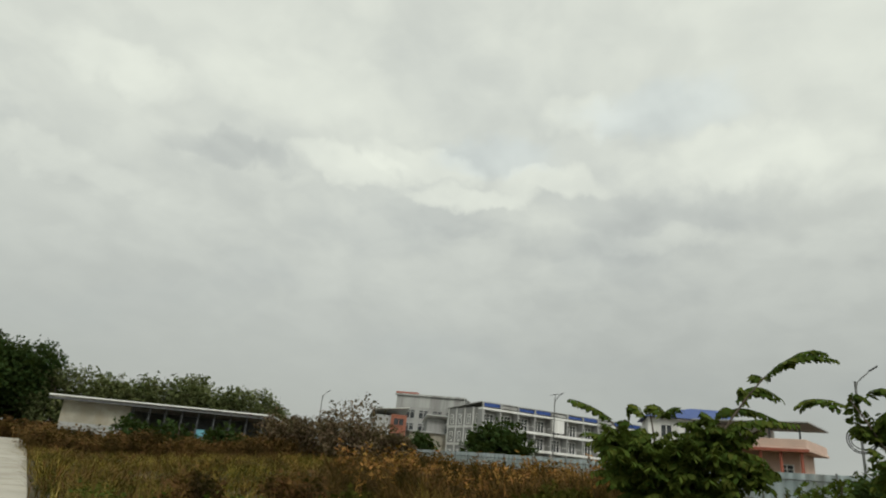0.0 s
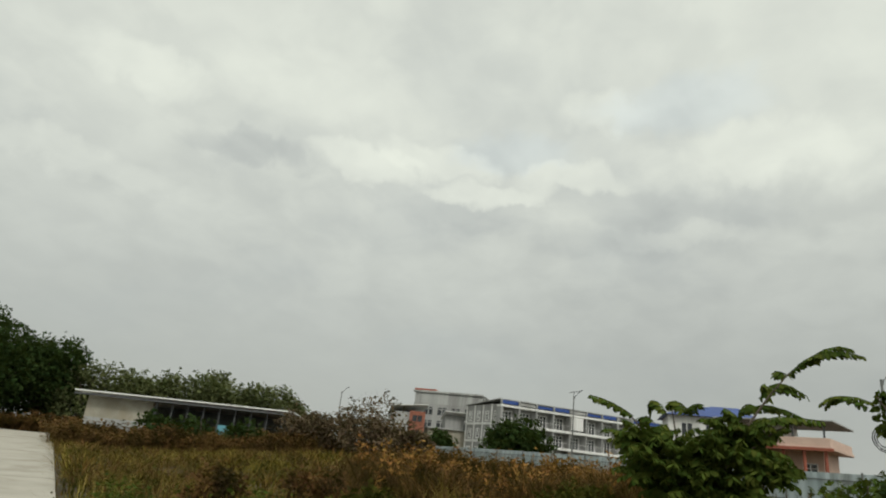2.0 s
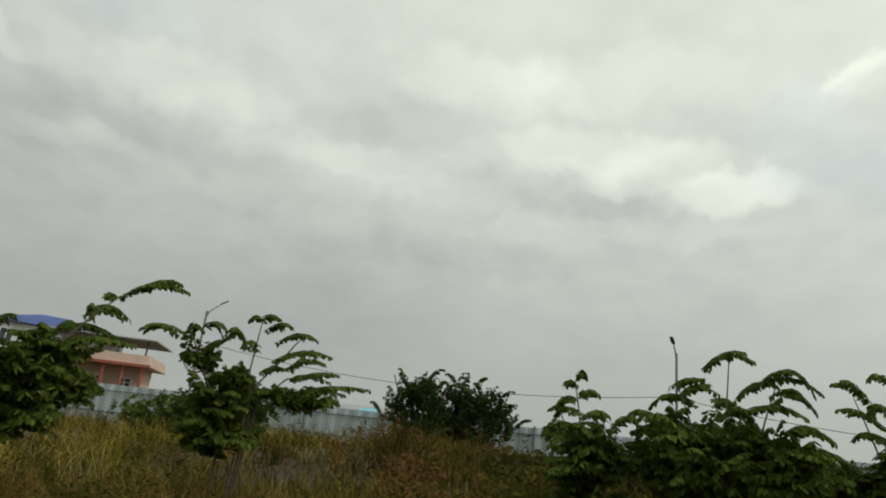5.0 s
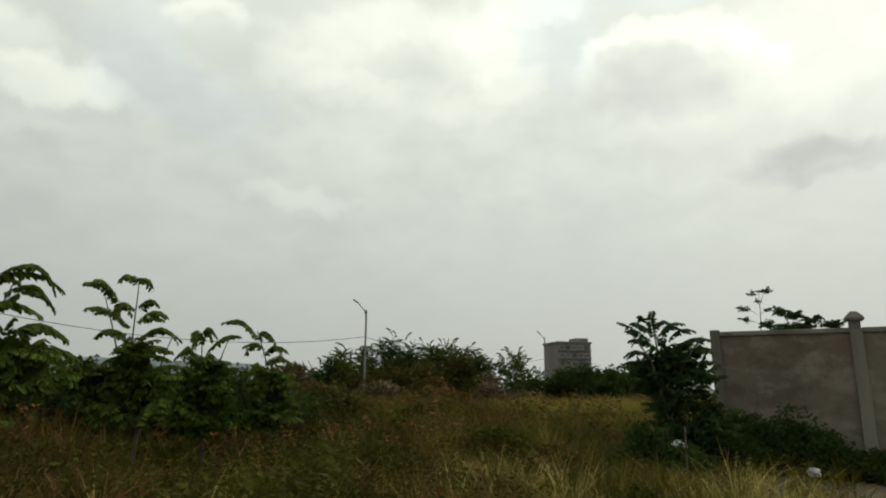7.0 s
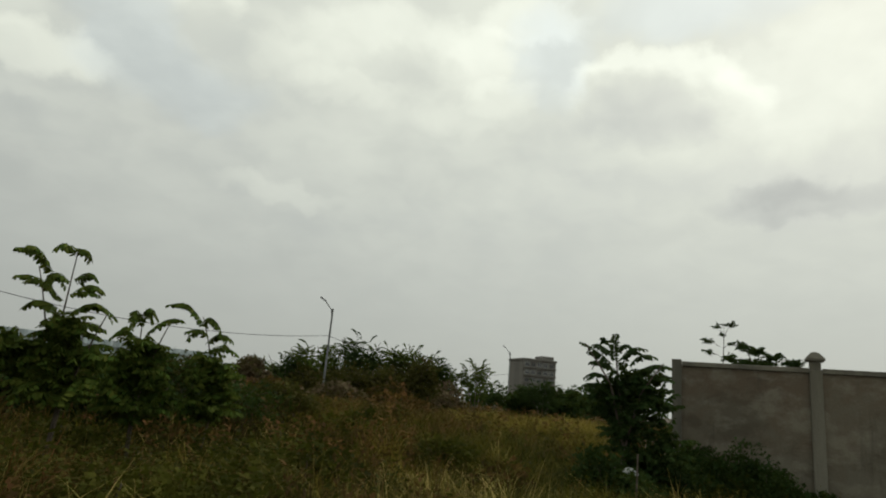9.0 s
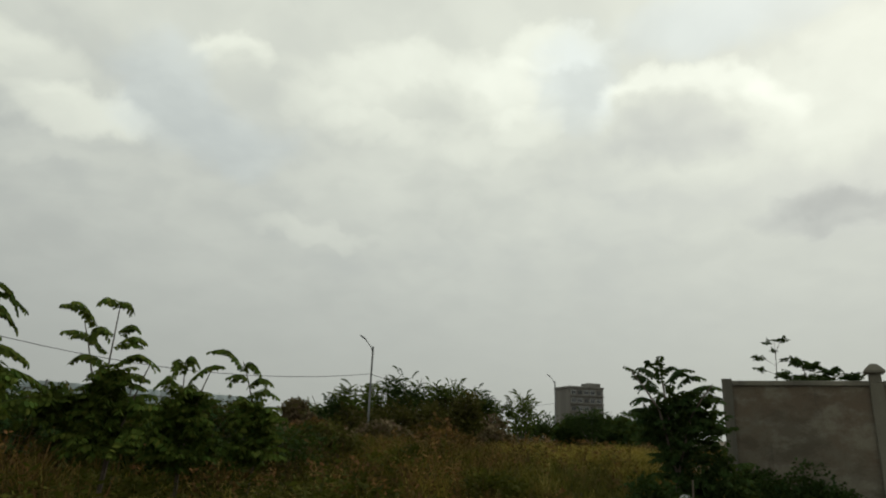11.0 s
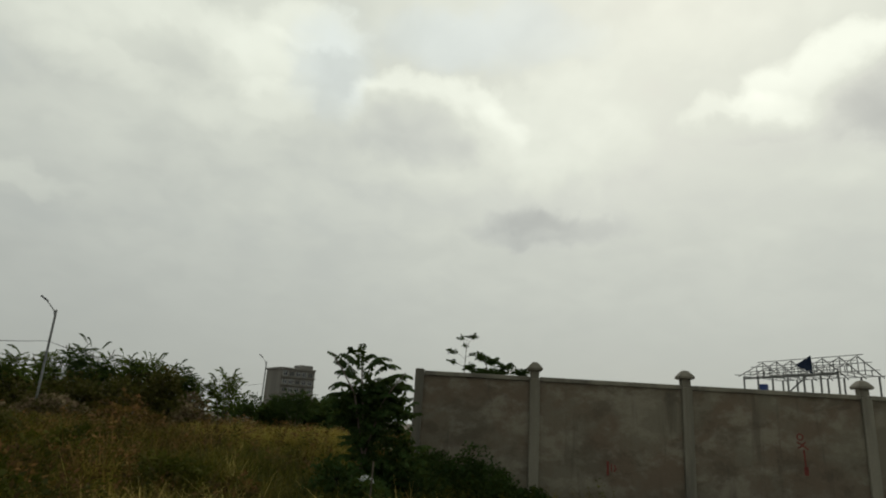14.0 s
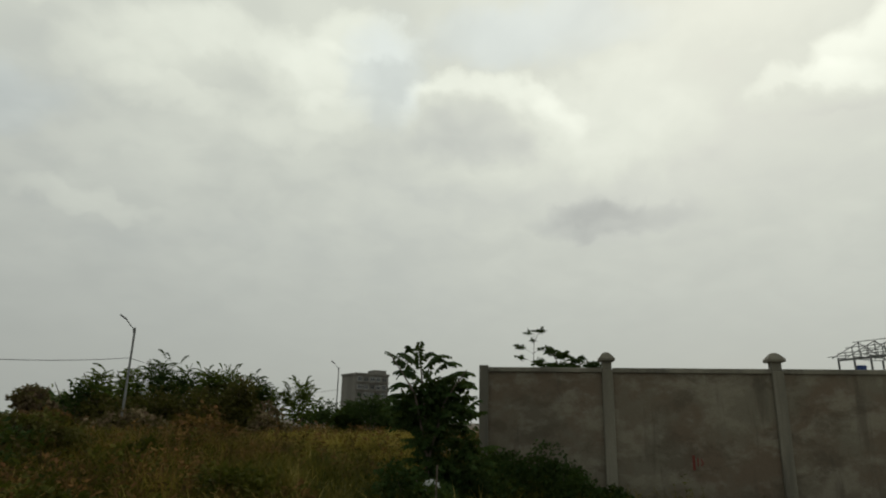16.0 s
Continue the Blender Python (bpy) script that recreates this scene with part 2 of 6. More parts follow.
M_RENDERED = wall_render()
M_PILLAR = material("pillar_concrete", (0.118, 0.110, 0.085), (0.225, 0.212, 0.166), 1.6, 0.9, 50, 0.25, stain=(0.085, 0.08, 0.066), stain_scale=0.9, streaks=True)
M_RED = material("red_paint", (0.08, 0.016, 0.013), (0.16, 0.032, 0.024), 9, 0.85, 60, 0.05)
M_SHEET = material("fence_sheet", (0.33, 0.40, 0.42), (0.46, 0.53, 0.55), 1.2, 0.55, 30, 0.05, 0.2, stain=(0.24, 0.25, 0.23), stain_scale=0.8, streaks=True)
M_STEEL = material("galvanised_steel", (0.13, 0.135, 0.13), (0.23, 0.24, 0.235), 4, 0.6, 60, 0.05, 0.5)
M_DARKSTEEL = material("dark_steel", (0.07, 0.075, 0.08), (0.13, 0.135, 0.14), 4, 0.5, 60, 0.05, 0.4)
M_BLACK = material("black_rubber", (0.012, 0.012, 0.013), (0.03, 0.03, 0.03), 6, 0.6, 60, 0.05)
M_WHITE = material("white_paint", (0.62, 0.63, 0.62), (0.78, 0.79, 0.77), 0.6, 0.75, 12, 0.03, stain=(0.5, 0.5, 0.47), stain_scale=0.3, streaks=True)
M_GREYWALL = material("grey_render", (0.27, 0.275, 0.27), (0.36, 0.365, 0.355), 0.6, 0.9, 12, 0.04, stain=(0.22, 0.22, 0.21), stain_scale=0.3, streaks=True)
M_CONCRETE = material("raw_concrete", (0.30, 0.31, 0.30), (0.42, 0.43, 0.42), 0.4, 0.9, 9, 0.06, stain=(0.22, 0.22, 0.21), stain_scale=0.3, streaks=True)
M_BLUE = material("blue_roof", (0.02, 0.05, 0.19), (0.04, 0.085, 0.28), 0.8, 0.5, 12, 0.03)
M_GLASS = material("window_glass", (0.02, 0.024, 0.028), (0.06, 0.065, 0.07), 0.8, 0.12, 9, 0.0)
M_BRICK = material("brick_red", (0.20, 0.075, 0.05), (0.34, 0.14, 0.09), 2.0, 0.9, 16, 0.1)
M_PINK = material("pink_paint", (0.52, 0.38, 0.31), (0.66, 0.49, 0.41), 0.6, 0.85, 12, 0.03)
M_REDBROWN = material("redbrown_paint", (0.24, 0.07, 0.045), (0.34, 0.11, 0.07), 1.2, 0.8, 12, 0.03)
M_BEIGE = material("beige_paint", (0.44, 0.35, 0.22), (0.55, 0.45, 0.30), 0.6, 0.85, 12, 0.03)
M_CREAM = material("cream_wall", (0.28, 0.265, 0.21), (0.42, 0.40, 0.33), 0.6, 0.85, 12, 0.05, stain=(0.3, 0.27, 0.2), stain_scale=0.4)
M_BARK = material("bark", (0.05, 0.04, 0.028), (0.13, 0.105, 0.08), 6, 0.95, 60, 0.4)
M_LEAF = material("senna_leaf", (0.026, 0.046, 0.008), (0.080, 0.114, 0.022), 1.6, 0.75, 12, 0.0, random_tint=0.7, leaf=True)
M_DARKLEAF = material("dark_leaf", (0.014, 0.031, 0.010), (0.040, 0.068, 0.020), 1.0, 0.8, 9, 0.0, random_tint=0.6, leaf=True)
# paler than the nearer leaves: distance haze is put into the leaf colour
M_HAZYLEAF = material("far_leaf_hazed", (0.064, 0.084, 0.034), (0.132, 0.152, 0.066), 0.4, 0.8, 4, 0.0, random_tint=0.6, leaf=True)
M_HAZEL = material("brownish_leaf", (0.034, 0.036, 0.011), (0.088, 0.080, 0.026), 0.7, 0.8, 6, 0.0, random_tint=0.7, leaf=True)
M_DRYLEAF = material("dry_leaf", (0.070, 0.052, 0.032), (0.165, 0.125, 0.078), 0.6, 0.85, 6, 0.0, random_tint=0.7, leaf=True)
M_GRASS = material("green_grass", (0.024, 0.025, 0.004), (0.140, 0.112, 0.018), 0.45, 0.8, 6, 0.0, random_tint=0.4, patches=True, leaf=True)
M_STRAW = material("straw_grass", (0.14, 0.115, 0.028), (0.46, 0.37, 0.12), 0.7, 0.85, 6, 0.0, random_tint=0.4, patches=True, leaf=True)
M_BROWN = material("brown_weed", (0.030, 0.021, 0.010), (0.170, 0.092, 0.036), 0.4, 0.9, 6, 0.0, random_tint=0.4, patches=True, leaf=True)
M_ORANGE = material("orange_grass", (0.11, 0.058, 0.018), (0.34, 0.185, 0.055), 0.8, 0.9, 6, 0.0, random_tint=0.4, patches=True, leaf=True)
M_YELLOW = material("yellow_grass", (0.115, 0.098, 0.020), (0.31, 0.240, 0.052), 0.9, 0.85, 6, 0.0, random_tint=0.4, patches=True, leaf=True)
M_STONE = material("rubble_stone", (0.12, 0.115, 0.10), (0.26, 0.25, 0.22), 6, 0.9, 60, 0.3)
M_WEED = material("broad_weed", (0.019, 0.023, 0.005), (0.070, 0.072, 0.013), 0.5, 0.7, 8, 0.0, random_tint=0.4, patches=True, leaf=True)
M_DUSK = material("dark_dry_weed", (0.036, 0.023, 0.010), (0.160, 0.095, 0.036), 0.4, 0.9, 6, 0.0, random_tint=0.4, patches=True, leaf=True)
M_BLOCK = material("weathered_concrete", (0.13, 0.125, 0.11), (0.20, 0.19, 0.17), 0.3, 0.9, 6, 0.05, stain=(0.10, 0.095, 0.085), stain_scale=0.2, streaks=True)
M_PLASTIC = material("white_plastic", (0.22, 0.23, 0.23), (0.56, 0.57, 0.56), 8, 0.5, 40, 0.1)
M_GREYBAG = material("grey_plastic", (0.03, 0.031, 0.028), (0.14, 0.142, 0.13), 9, 0.5, 40, 0.1)
M_BLUEBAG = material("blue_plastic", (0.03, 0.17, 0.30), (0.06, 0.26, 0.42), 8, 0.4, 40, 0.1)
M_TARP = material("dark_blue_tarp", (0.008, 0.013, 0.03), (0.02, 0.03, 0.055), 2, 0.9, 20, 0.1, leaf=True)
M_TEAL = material("teal_roof", (0.12, 0.36, 0.45), (0.2, 0.5, 0.6), 0.8, 0.6, 12, 0.03)


# ---- helpers for shapes ----
def part(name, bm, mat, parent=None, label=""):
    """Links a bmesh as one mesh object, under its parent where there is one."""
    me = bpy.data.meshes.new(name)
    bm.to_mesh(me)
    bm.free()
    me.materials.append(mat)
    ob = new(name, me)
    if parent is not None:
        ob.parent = parent
    if label:
        tagged(ob, label)
    return ob


def thing(name, m, label, category, group="", kind=""):
    ob = new(name)
    ob.matrix_basis = m
    ob.empty_display_size = 0.2
    return tagged(ob, label, category, group, kind)


def raw(name, verts, faces, mat, parent=None, smooth=False):
    """A mesh from arrays that the code has worked out."""
    me = bpy.data.meshes.new(name)
    verts = np.asarray(verts, dtype=np.float32)
    faces = np.asarray(faces, dtype=np.int32)
    me.vertices.add(len(verts))
    me.vertices.foreach_set("co", verts.ravel())
    k = faces.shape[1]
    me.loops.add(faces.size)
    me.loops.foreach_set("vertex_index", faces.ravel())
    me.polygons.add(len(faces))
    me.polygons.foreach_set("loop_start", np.arange(0, faces.size, k, dtype=np.int32))
    me.polygons.foreach_set("loop_total", np.full(len(faces), k, dtype=np.int32))
    if smooth:
        me.polygons.foreach_set("use_smooth", np.ones(len(faces), dtype=bool))
    me.update(calc_edges=True)
    me.materials.append(mat)
    ob = new(name, me)
    if parent is not None:
        ob.parent = parent
    return ob


def box(x0, x1, y0, y1, z0, z1, bevel=0.0):
    bm = bmesh.new()
    add_box(bm, x0, x1, y0, y1, z0, z1)
    if bevel:
        bmesh.ops.bevel(bm, geom=bm.edges[:], offset=bevel, segments=1, affect="EDGES")
    return bm


def add_box(bm, x0, x1, y0, y1, z0, z1):
    v = [bm.verts.new((x, y, z)) for z in (z0, z1) for y in (y0, y1) for x in (x0, x1)]
    for f in ((0, 2, 3, 1), (4, 5, 7, 6), (0, 1, 5, 4), (2, 6, 7, 3), (0, 4, 6, 2), (1, 3, 7, 5)):
        bm.faces.new([v[i] for i in f])


def rod(points, radius, sides=6, end=None, bm=None):
    """A tube along points, tapering to end."""
    bm = bm or bmesh.new()
    end = radius if end is None else end
    pts = [Vector(p) for p in points]
    rings = []
    for i, p in enumerate(pts):
        d = (pts[min(i + 1, len(pts) - 1)] - pts[max(i - 1, 0)]).normalized()
        a = d.orthogonal().normalized()
        b = d.cross(a)
        r = radius + (end - radius) * i / (len(pts) - 1)
        rings.append([bm.verts.new(p + (a * math.cos(k * 2 * math.pi / sides) + b * math.sin(k * 2 * math.pi / sides)) * r) for k in range(sides)])
    for q, w in zip(rings, rings[1:]):
        for k in range(sides):
            bm.faces.new((q[k], q[(k + 1) % sides], w[(k + 1) % sides], w[k]))
    bm.faces.new(rings[0][::-1])
    bm.faces.new(rings[-1])
    return bm


def polar(az, d, origin=(0.0, 0.0)):
    """The place at an azimuth and a distance from a standpoint on the road."""
    return origin[0] + d * math.sin(radians(az)), origin[1] + d * math.cos(radians(az))


STAND_A, STAND_B, STAND_C, STAND_D, STAND_E = (-0.32, -0.56), (-0.26, -0.37), (-0.16, -0.26), (0.03, 0.45), (-0.20, 0.04)


# ---- ground and road ----
ROAD_DIR = Vector((0.6059, 0.7955, 0))            # along the road, towards the wall
ROAD_SIDE = Vector((0.7955, -0.6059, 0))          # across it, away from the field
ROAD_EDGE = Vector((0.0, -0.36, 0))               # a point on the field-side edge
ROAD_WIDE = 8.2


def road_coords(x, y):
    dx, dy = x - ROAD_EDGE.x, y - ROAD_EDGE.y
    return dx * ROAD_DIR.x + dy * ROAD_DIR.y, dx * ROAD_SIDE.x + dy * ROAD_SIDE.y


def smooth(a, b, t):
    t = np.clip((t - a) / (b - a), 0, 1)
    return t * t * (3 - 2 * t)


def wobble(x, y, size, seed=0.0):
    x, y = np.asarray(x) / size, np.asarray(y) / size
    return (np.sin(x * 1.7 + 1.3 * np.sin(y * 1.1 + seed) + seed) + np.sin(y * 2.1 + 1.7 * np.sin(x * 0.9 + seed * 2) + 2 * seed)
            + 0.5 * np.sin(x * 4.3 + y * 3.1 + seed) + 0.5 * np.sin(x * 3.7 - y * 4.9 + seed * 3)) / 3


def height(x, y):
    """The field: level with the road along it, a low swell farther out."""
    x, y = np.asarray(x, dtype=float), np.asarray(y, dtype=float)
    along, across = road_coords(x, y)
    off = -across
    h = -0.12 + 0.95 * smooth(2.5, 16.0, off) * (1 - 0.55 * smooth(12, 24, along)) * (1 - 0.5 * smooth(60, 200, off))
    h = h + 0.62 * np.exp(-((x + 5.4) ** 2 / 7.0 + (y + 0.9) ** 2 / 16.0)) * smooth(0.6, 3.0, off)
    h = h + 0.42 * np.exp(-((x + 15.2) ** 2 + (y - 7.2) ** 2) / 22.0)
    h = h + 0.13 * wobble(x, y, 3.1, 1.0) * smooth(0.5, 4, off) + 0.14 * wobble(x, y, 11, 2.0) * smooth(10, 30, off)
    return np.where(off < 0, -0.14, h)


def build_ground():
    r = np.concatenate([[0.0], np.geomspace(1.0, 3500, 90)])
    a = np.linspace(0, 2 * np.pi, 161)[:-1]
    x = (r[:, None] * np.sin(a)).ravel()
    y = (r[:, None] * np.cos(a)).ravel()
    v = np.stack([x, y, height(x, y)], 1)
    n = len(a)
    f = [(i * n + k, i * n + (k + 1) % n, (i + 1) * n + (k + 1) % n, (i + 1) * n + k) for i in range(len(r) - 1) for k in range(n)]
    ob = raw("ground", v, f, M_SOIL, smooth=True)
    tagged(ob, "dark brown soil of an overgrown waste field", "ground", kind="structure")


build_ground()


ROAD_BEND = [Vector((8.71, 11.09, 0)), Vector((-8.99, -12.17, 0)), Vector((-48.4, -68.3, 0))]


def build_road():
    bm = bmesh.new()
    for p, q, short in zip(ROAD_BEND, ROAD_BEND[1:], (0.0, 0.0)):
        way = (p - q).normalized()
        side = Vector((way.y, -way.x, 0))
        total = (p - q).length
        count = max(1, round(total / 5.0))
        for i in range(count):
            a, b = total * i / count + 0.006, total * (i + 1) / count - 0.006
            for k in range(2):
                c0, c1 = k * ROAD_WIDE / 2 + 0.006, (k + 1) * ROAD_WIDE / 2 - 0.006
                lift = 0.004 * math.sin(i * 3.7 + k * 2)
                vs = [bm.verts.new(q + way * u + side * c + Vector((0, 0, z))) for z in (-0.2, lift) for u, c in ((a, c0), (b, c0), (b, c1), (a, c1))]
                for f in ((3, 2, 1, 0), (4, 5, 6, 7), (0, 1, 5, 4), (1, 2, 6, 5), (2, 3, 7, 6), (3, 0, 4, 7)):
                    bm.faces.new([vs[n] for n in f])
    ob = part("road", bm, M_ROAD)
    tagged(ob, "pale concrete slab road with straight joints", "road", kind="structure")


build_road()

# ---- boundary wall ----
WALL_A = Vector((5.92, 14.22, 0))
WALL_DIR = Vector((0.8897, -0.4565, 0))
WALL_TURN = math.degrees(math.atan2(WALL_DIR.y, WALL_DIR.x))


def build_wall():
    wall = thing("boundary_wall", pose(WALL_A.x, WALL_A.y, 0, 0, 0, WALL_TURN), "cement-rendered boundary wall with concrete pillars and coping", "wall", kind="structure")
    stops = [0.0, 2.66, 6.08, 10.0, 13.6, 17.2, 20.8, 24.4]
    for i, s in enumerate(stops):
        w = 0.115 if i else 0.10
        part("pillar", box(s - w, s + w, -0.13, 0.16, -0.3, 2.66 if i else 2.74, 0.012), M_PILLAR, wall)
        if i:
            bm = box(s - 0.10, s + 0.10, -0.08, 0.12, 2.664, 2.84, 0.008)
            part("cap_neck", bm, M_PILLAR, wall)
            bm = bmesh.new()
            rings = [(0.165, 2.84), (0.19, 2.86), (0.19, 2.90), (0.14, 2.96), (0.08, 3.02), (0.04, 3.04)]
            loops = [[bm.verts.new((s + 1.28 * r * math.cos((k + 0.5) * math.pi / 2), 0.02 + 1.28 * r * math.sin((k + 0.5) * math.pi / 2), z)) for k in range(4)] for r, z in rings]
            for p, q in zip(loops, loops[1:]):
                for k in range(4):
                    bm.faces.new((p[k], p[(k + 1) % 4], q[(k + 1) % 4], q[k]))
            bm.faces.new(loops[0][::-1])
            bm.faces.new(loops[-1])
            part("finial", bm, M_PILLAR, wall)
    for a, b in zip(stops, stops[1:]):
        part("panel", box(a + 0.10, b - 0.10, -0.06, 0.08, -0.3, 2.595), M_RENDERED, wall)
        part("coping", box(a + 0.117, b - 0.117, -0.11, 0.14, 2.60, 2.70, 0.01), M_PILLAR, wall)
    side = thing("boundary_wall", pose(WALL_A.x, WALL_A.y, 0, 0, 0, WALL_TURN + 90), "cement-rendered side run of the boundary wall", "wall", kind="structure")
    part("panel", box(0.2, 24, -0.07, 0.07, -0.3, 2.55), M_RENDERED, side)
    part("coping", box(0.2, 24, -0.12, 0.12, 2.554, 2.65, 0.01), M_PILLAR, side)


build_wall()

# ---- sheet fence along the far side of the field ----
FENCE_OUT = Vector((-0.7955, 0.6059, 0))


def build_fence():
    fence = thing("sheet_fence", Matrix.Identity(4), "pale grey-blue corrugated sheet metal fence", "fence", kind="structure")
    foot = FENCE_OUT * 24.2
    wide = 2.9
    s = -46.0
    while s < 17:
        a = foot + ROAD_DIR * s
        n = 24
        bm = bmesh.new()
        z0 = float(height(a.x, a.y)) - 0.15
        top = 2.46 + 0.04 * math.sin(s * 2.3)
        rows = []
        for k in range(n + 1):
            p = a + ROAD_DIR * (wide * k / n) + FENCE_OUT * (0.028 * (1 if (k // 2) % 2 else -1))
            rows.append((bm.verts.new((p.x, p.y, z0)), bm.verts.new((p.x, p.y, top))))
        for p, q in zip(rows, rows[1:]):
            bm.faces.new((p[0], q[0], q[1], p[1]))
        part("sheet", bm, M_SHEET, fence)
        p = a + FENCE_OUT * -0.06
        part("post", rod([(p.x, p.y, z0 - 0.2), (p.x, p.y, top + 0.05)], 0.035, 6), M_STEEL, fence)
        for z in (z0 + 0.75, top - 0.25):
            q = a + ROAD_DIR * wide + FENCE_OUT * -0.045
            b = a + FENCE_OUT * -0.045
            part("rail", rod([(b.x, b.y, z), (q.x, q.y, z)], 0.022, 4), M_STEEL, fence)
        s += wide
    return fence


build_fence()


# ---- street lamps and cable ----
def street_lamp(az, d, top, arm_az, label, solar=False, ring=False, reach=0.5, rise=0.42):
    """A steel pole with one slanting arm; arm_az: the way in which the arm reaches."""
    x, y = polar(az, d)
    z0 = float(height(x, y)) - 0.1
    lamp = thing("street_lamp", pose(x, y, z0), label, "street lamp", "street lamps along the far road")
    h = top - z0
    part("pole", rod([(0, 0, 0), (0, 0, h * 0.5), (0, 0, h)], 0.07, 8, 0.055), M_STEEL, lamp)
    part("base_plate", box(-0.2, 0.2, -0.2, 0.2, 0.0, 0.1, 0.02), M_STEEL, lamp)
    a = radians(arm_az)
    ux, uy = math.sin(a), math.cos(a)
    part("arm", rod([(0, 0, h - 0.45), (ux * 0.10, uy * 0.10, h - 0.05), (ux * 0.2, uy * 0.2, h + rise * 0.12), (ux * reach, uy * reach, h + rise)], 0.035, 6, 0.028), M_STEEL, lamp)
    head = box(-0.09, 0.09, -0.05, 0.42, -0.035, 0.045, 0.02)
    bmesh.ops.transform(head, matrix=pose(ux * reach, uy * reach, h + rise, 34, 0, -arm_az), verts=head.verts)
    part("lamp_head", head, M_DARKSTEEL, lamp)
    if solar:
        panel = box(-0.55, 0.55, -0.35, 0.35, -0.02, 0.02, 0.005)
        bmesh.ops.transform(panel, matrix=pose(-0.15, 0, h + 0.45, 12, 0, 40), verts=panel.verts)
        part("solar_panel", panel, M_DARKSTEEL, lamp)
        part("panel_stem", rod([(0, 0, h - 0.1), (-0.1, 0, h + 0.43)], 0.03, 6), M_STEEL, lamp)
    if ring:
        pa = radians(az + 90)
        for k in range(3):
            rr = 0.50 + 0.07 * k
            pts = [(math.sin(pa) * rr * math.cos(q) + math.sin(pa) * 0.16, math.cos(pa) * rr * math.cos(q) + math.cos(pa) * 0.16 - 0.11 - 0.02 * k, 3.25 + 0.62 + rr * math.sin(q) * (1.02 if k else 0.9)) for q in [i * 2 * math.pi / 28 for i in range(29)]]
            part("cable_coil", rod(pts, 0.028, 5), M_BLACK, lamp, "coiled black cable")
    return lamp


street_lamp(-103.3, 66, 8.85, -10, "grey steel street lamp with a solar panel, beside the hotel", solar=True)
street_lamp(-80.85, 38, 7.35, 0, "grey steel street lamp with a coil of black cable", ring=True, reach=0.7, rise=0.55)
street_lamp(-39.7, 33, 7.1, 158, "grey steel street lamp among the shrubs")
street_lamp(-7.2, 40, 6.25, -98, "grey steel street lamp at the edge of the field")
street_lamp(9.0, 70, 6.9, -95, "grey steel street lamp far beyond the field")
street_lamp(-123.5, 82, 8.4, -33, "grey steel street lamp behind the bare trees")


def overhead_cable(points, sag):
    pts = []
    for p, q in zip(points, points[1:]):
        p, q = Vector(p), Vector(q)
        for i in range(16):
            u = i / 16
            c = p.lerp(q, u)
            c.z -= sag * 4 * u * (1 - u)
            pts.append(c)
    pts.append(Vector(points[-1]))
    ob = part("overhead_cable", rod(pts, 0.018, 4), M_BLACK)
    tagged(ob, "thin black cable slung between the street lamps", "cable")


overhead_cable([(*polar(-80.85, 37.8), 5.6), (*polar(-40.0, 32.8), 4.95), (*polar(-7.3, 39.8), 4.55), (*polar(9.0, 69.8), 4.6)], 0.95)


# ---- buildings ----
def window_unit(name, wide, tall, parent, m, panes=2, frame_mat=None, glass=None, bar=0.09):
    """A window with its own frame and panes, drawn in its own x-z plane and facing -y."""
    w = new(name)
    w.parent = parent
    w.matrix_basis = m
    bm = bmesh.new()
    add_box(bm, -wide / 2, wide / 2, -0.06, 0.06, tall - bar, tall)
    add_box(bm, -wide / 2, wide / 2, -0.06, 0.06, 0, bar)
    for k in range(panes + 1):
        x = -wide / 2 + (wide - bar) * k / panes
        add_box(bm, x, x + bar, -0.058, 0.058, bar, tall - bar)
    if tall > 1.5:
        add_box(bm, -wide / 2 + bar, wide / 2 - bar, -0.056, 0.056, tall * 0.68, tall * 0.68 + bar * 0.7)
    part("window_frame", bm, frame_mat or M_WHITE, w)
    for k in range(panes):
        x = -wide / 2 + (wide - bar) * k / panes + bar
        part("pane", box(x, x + (wide - bar) / panes - bar, 0.0, 0.015, bar, tall - bar), glass or M_GLASS, w)
    return w


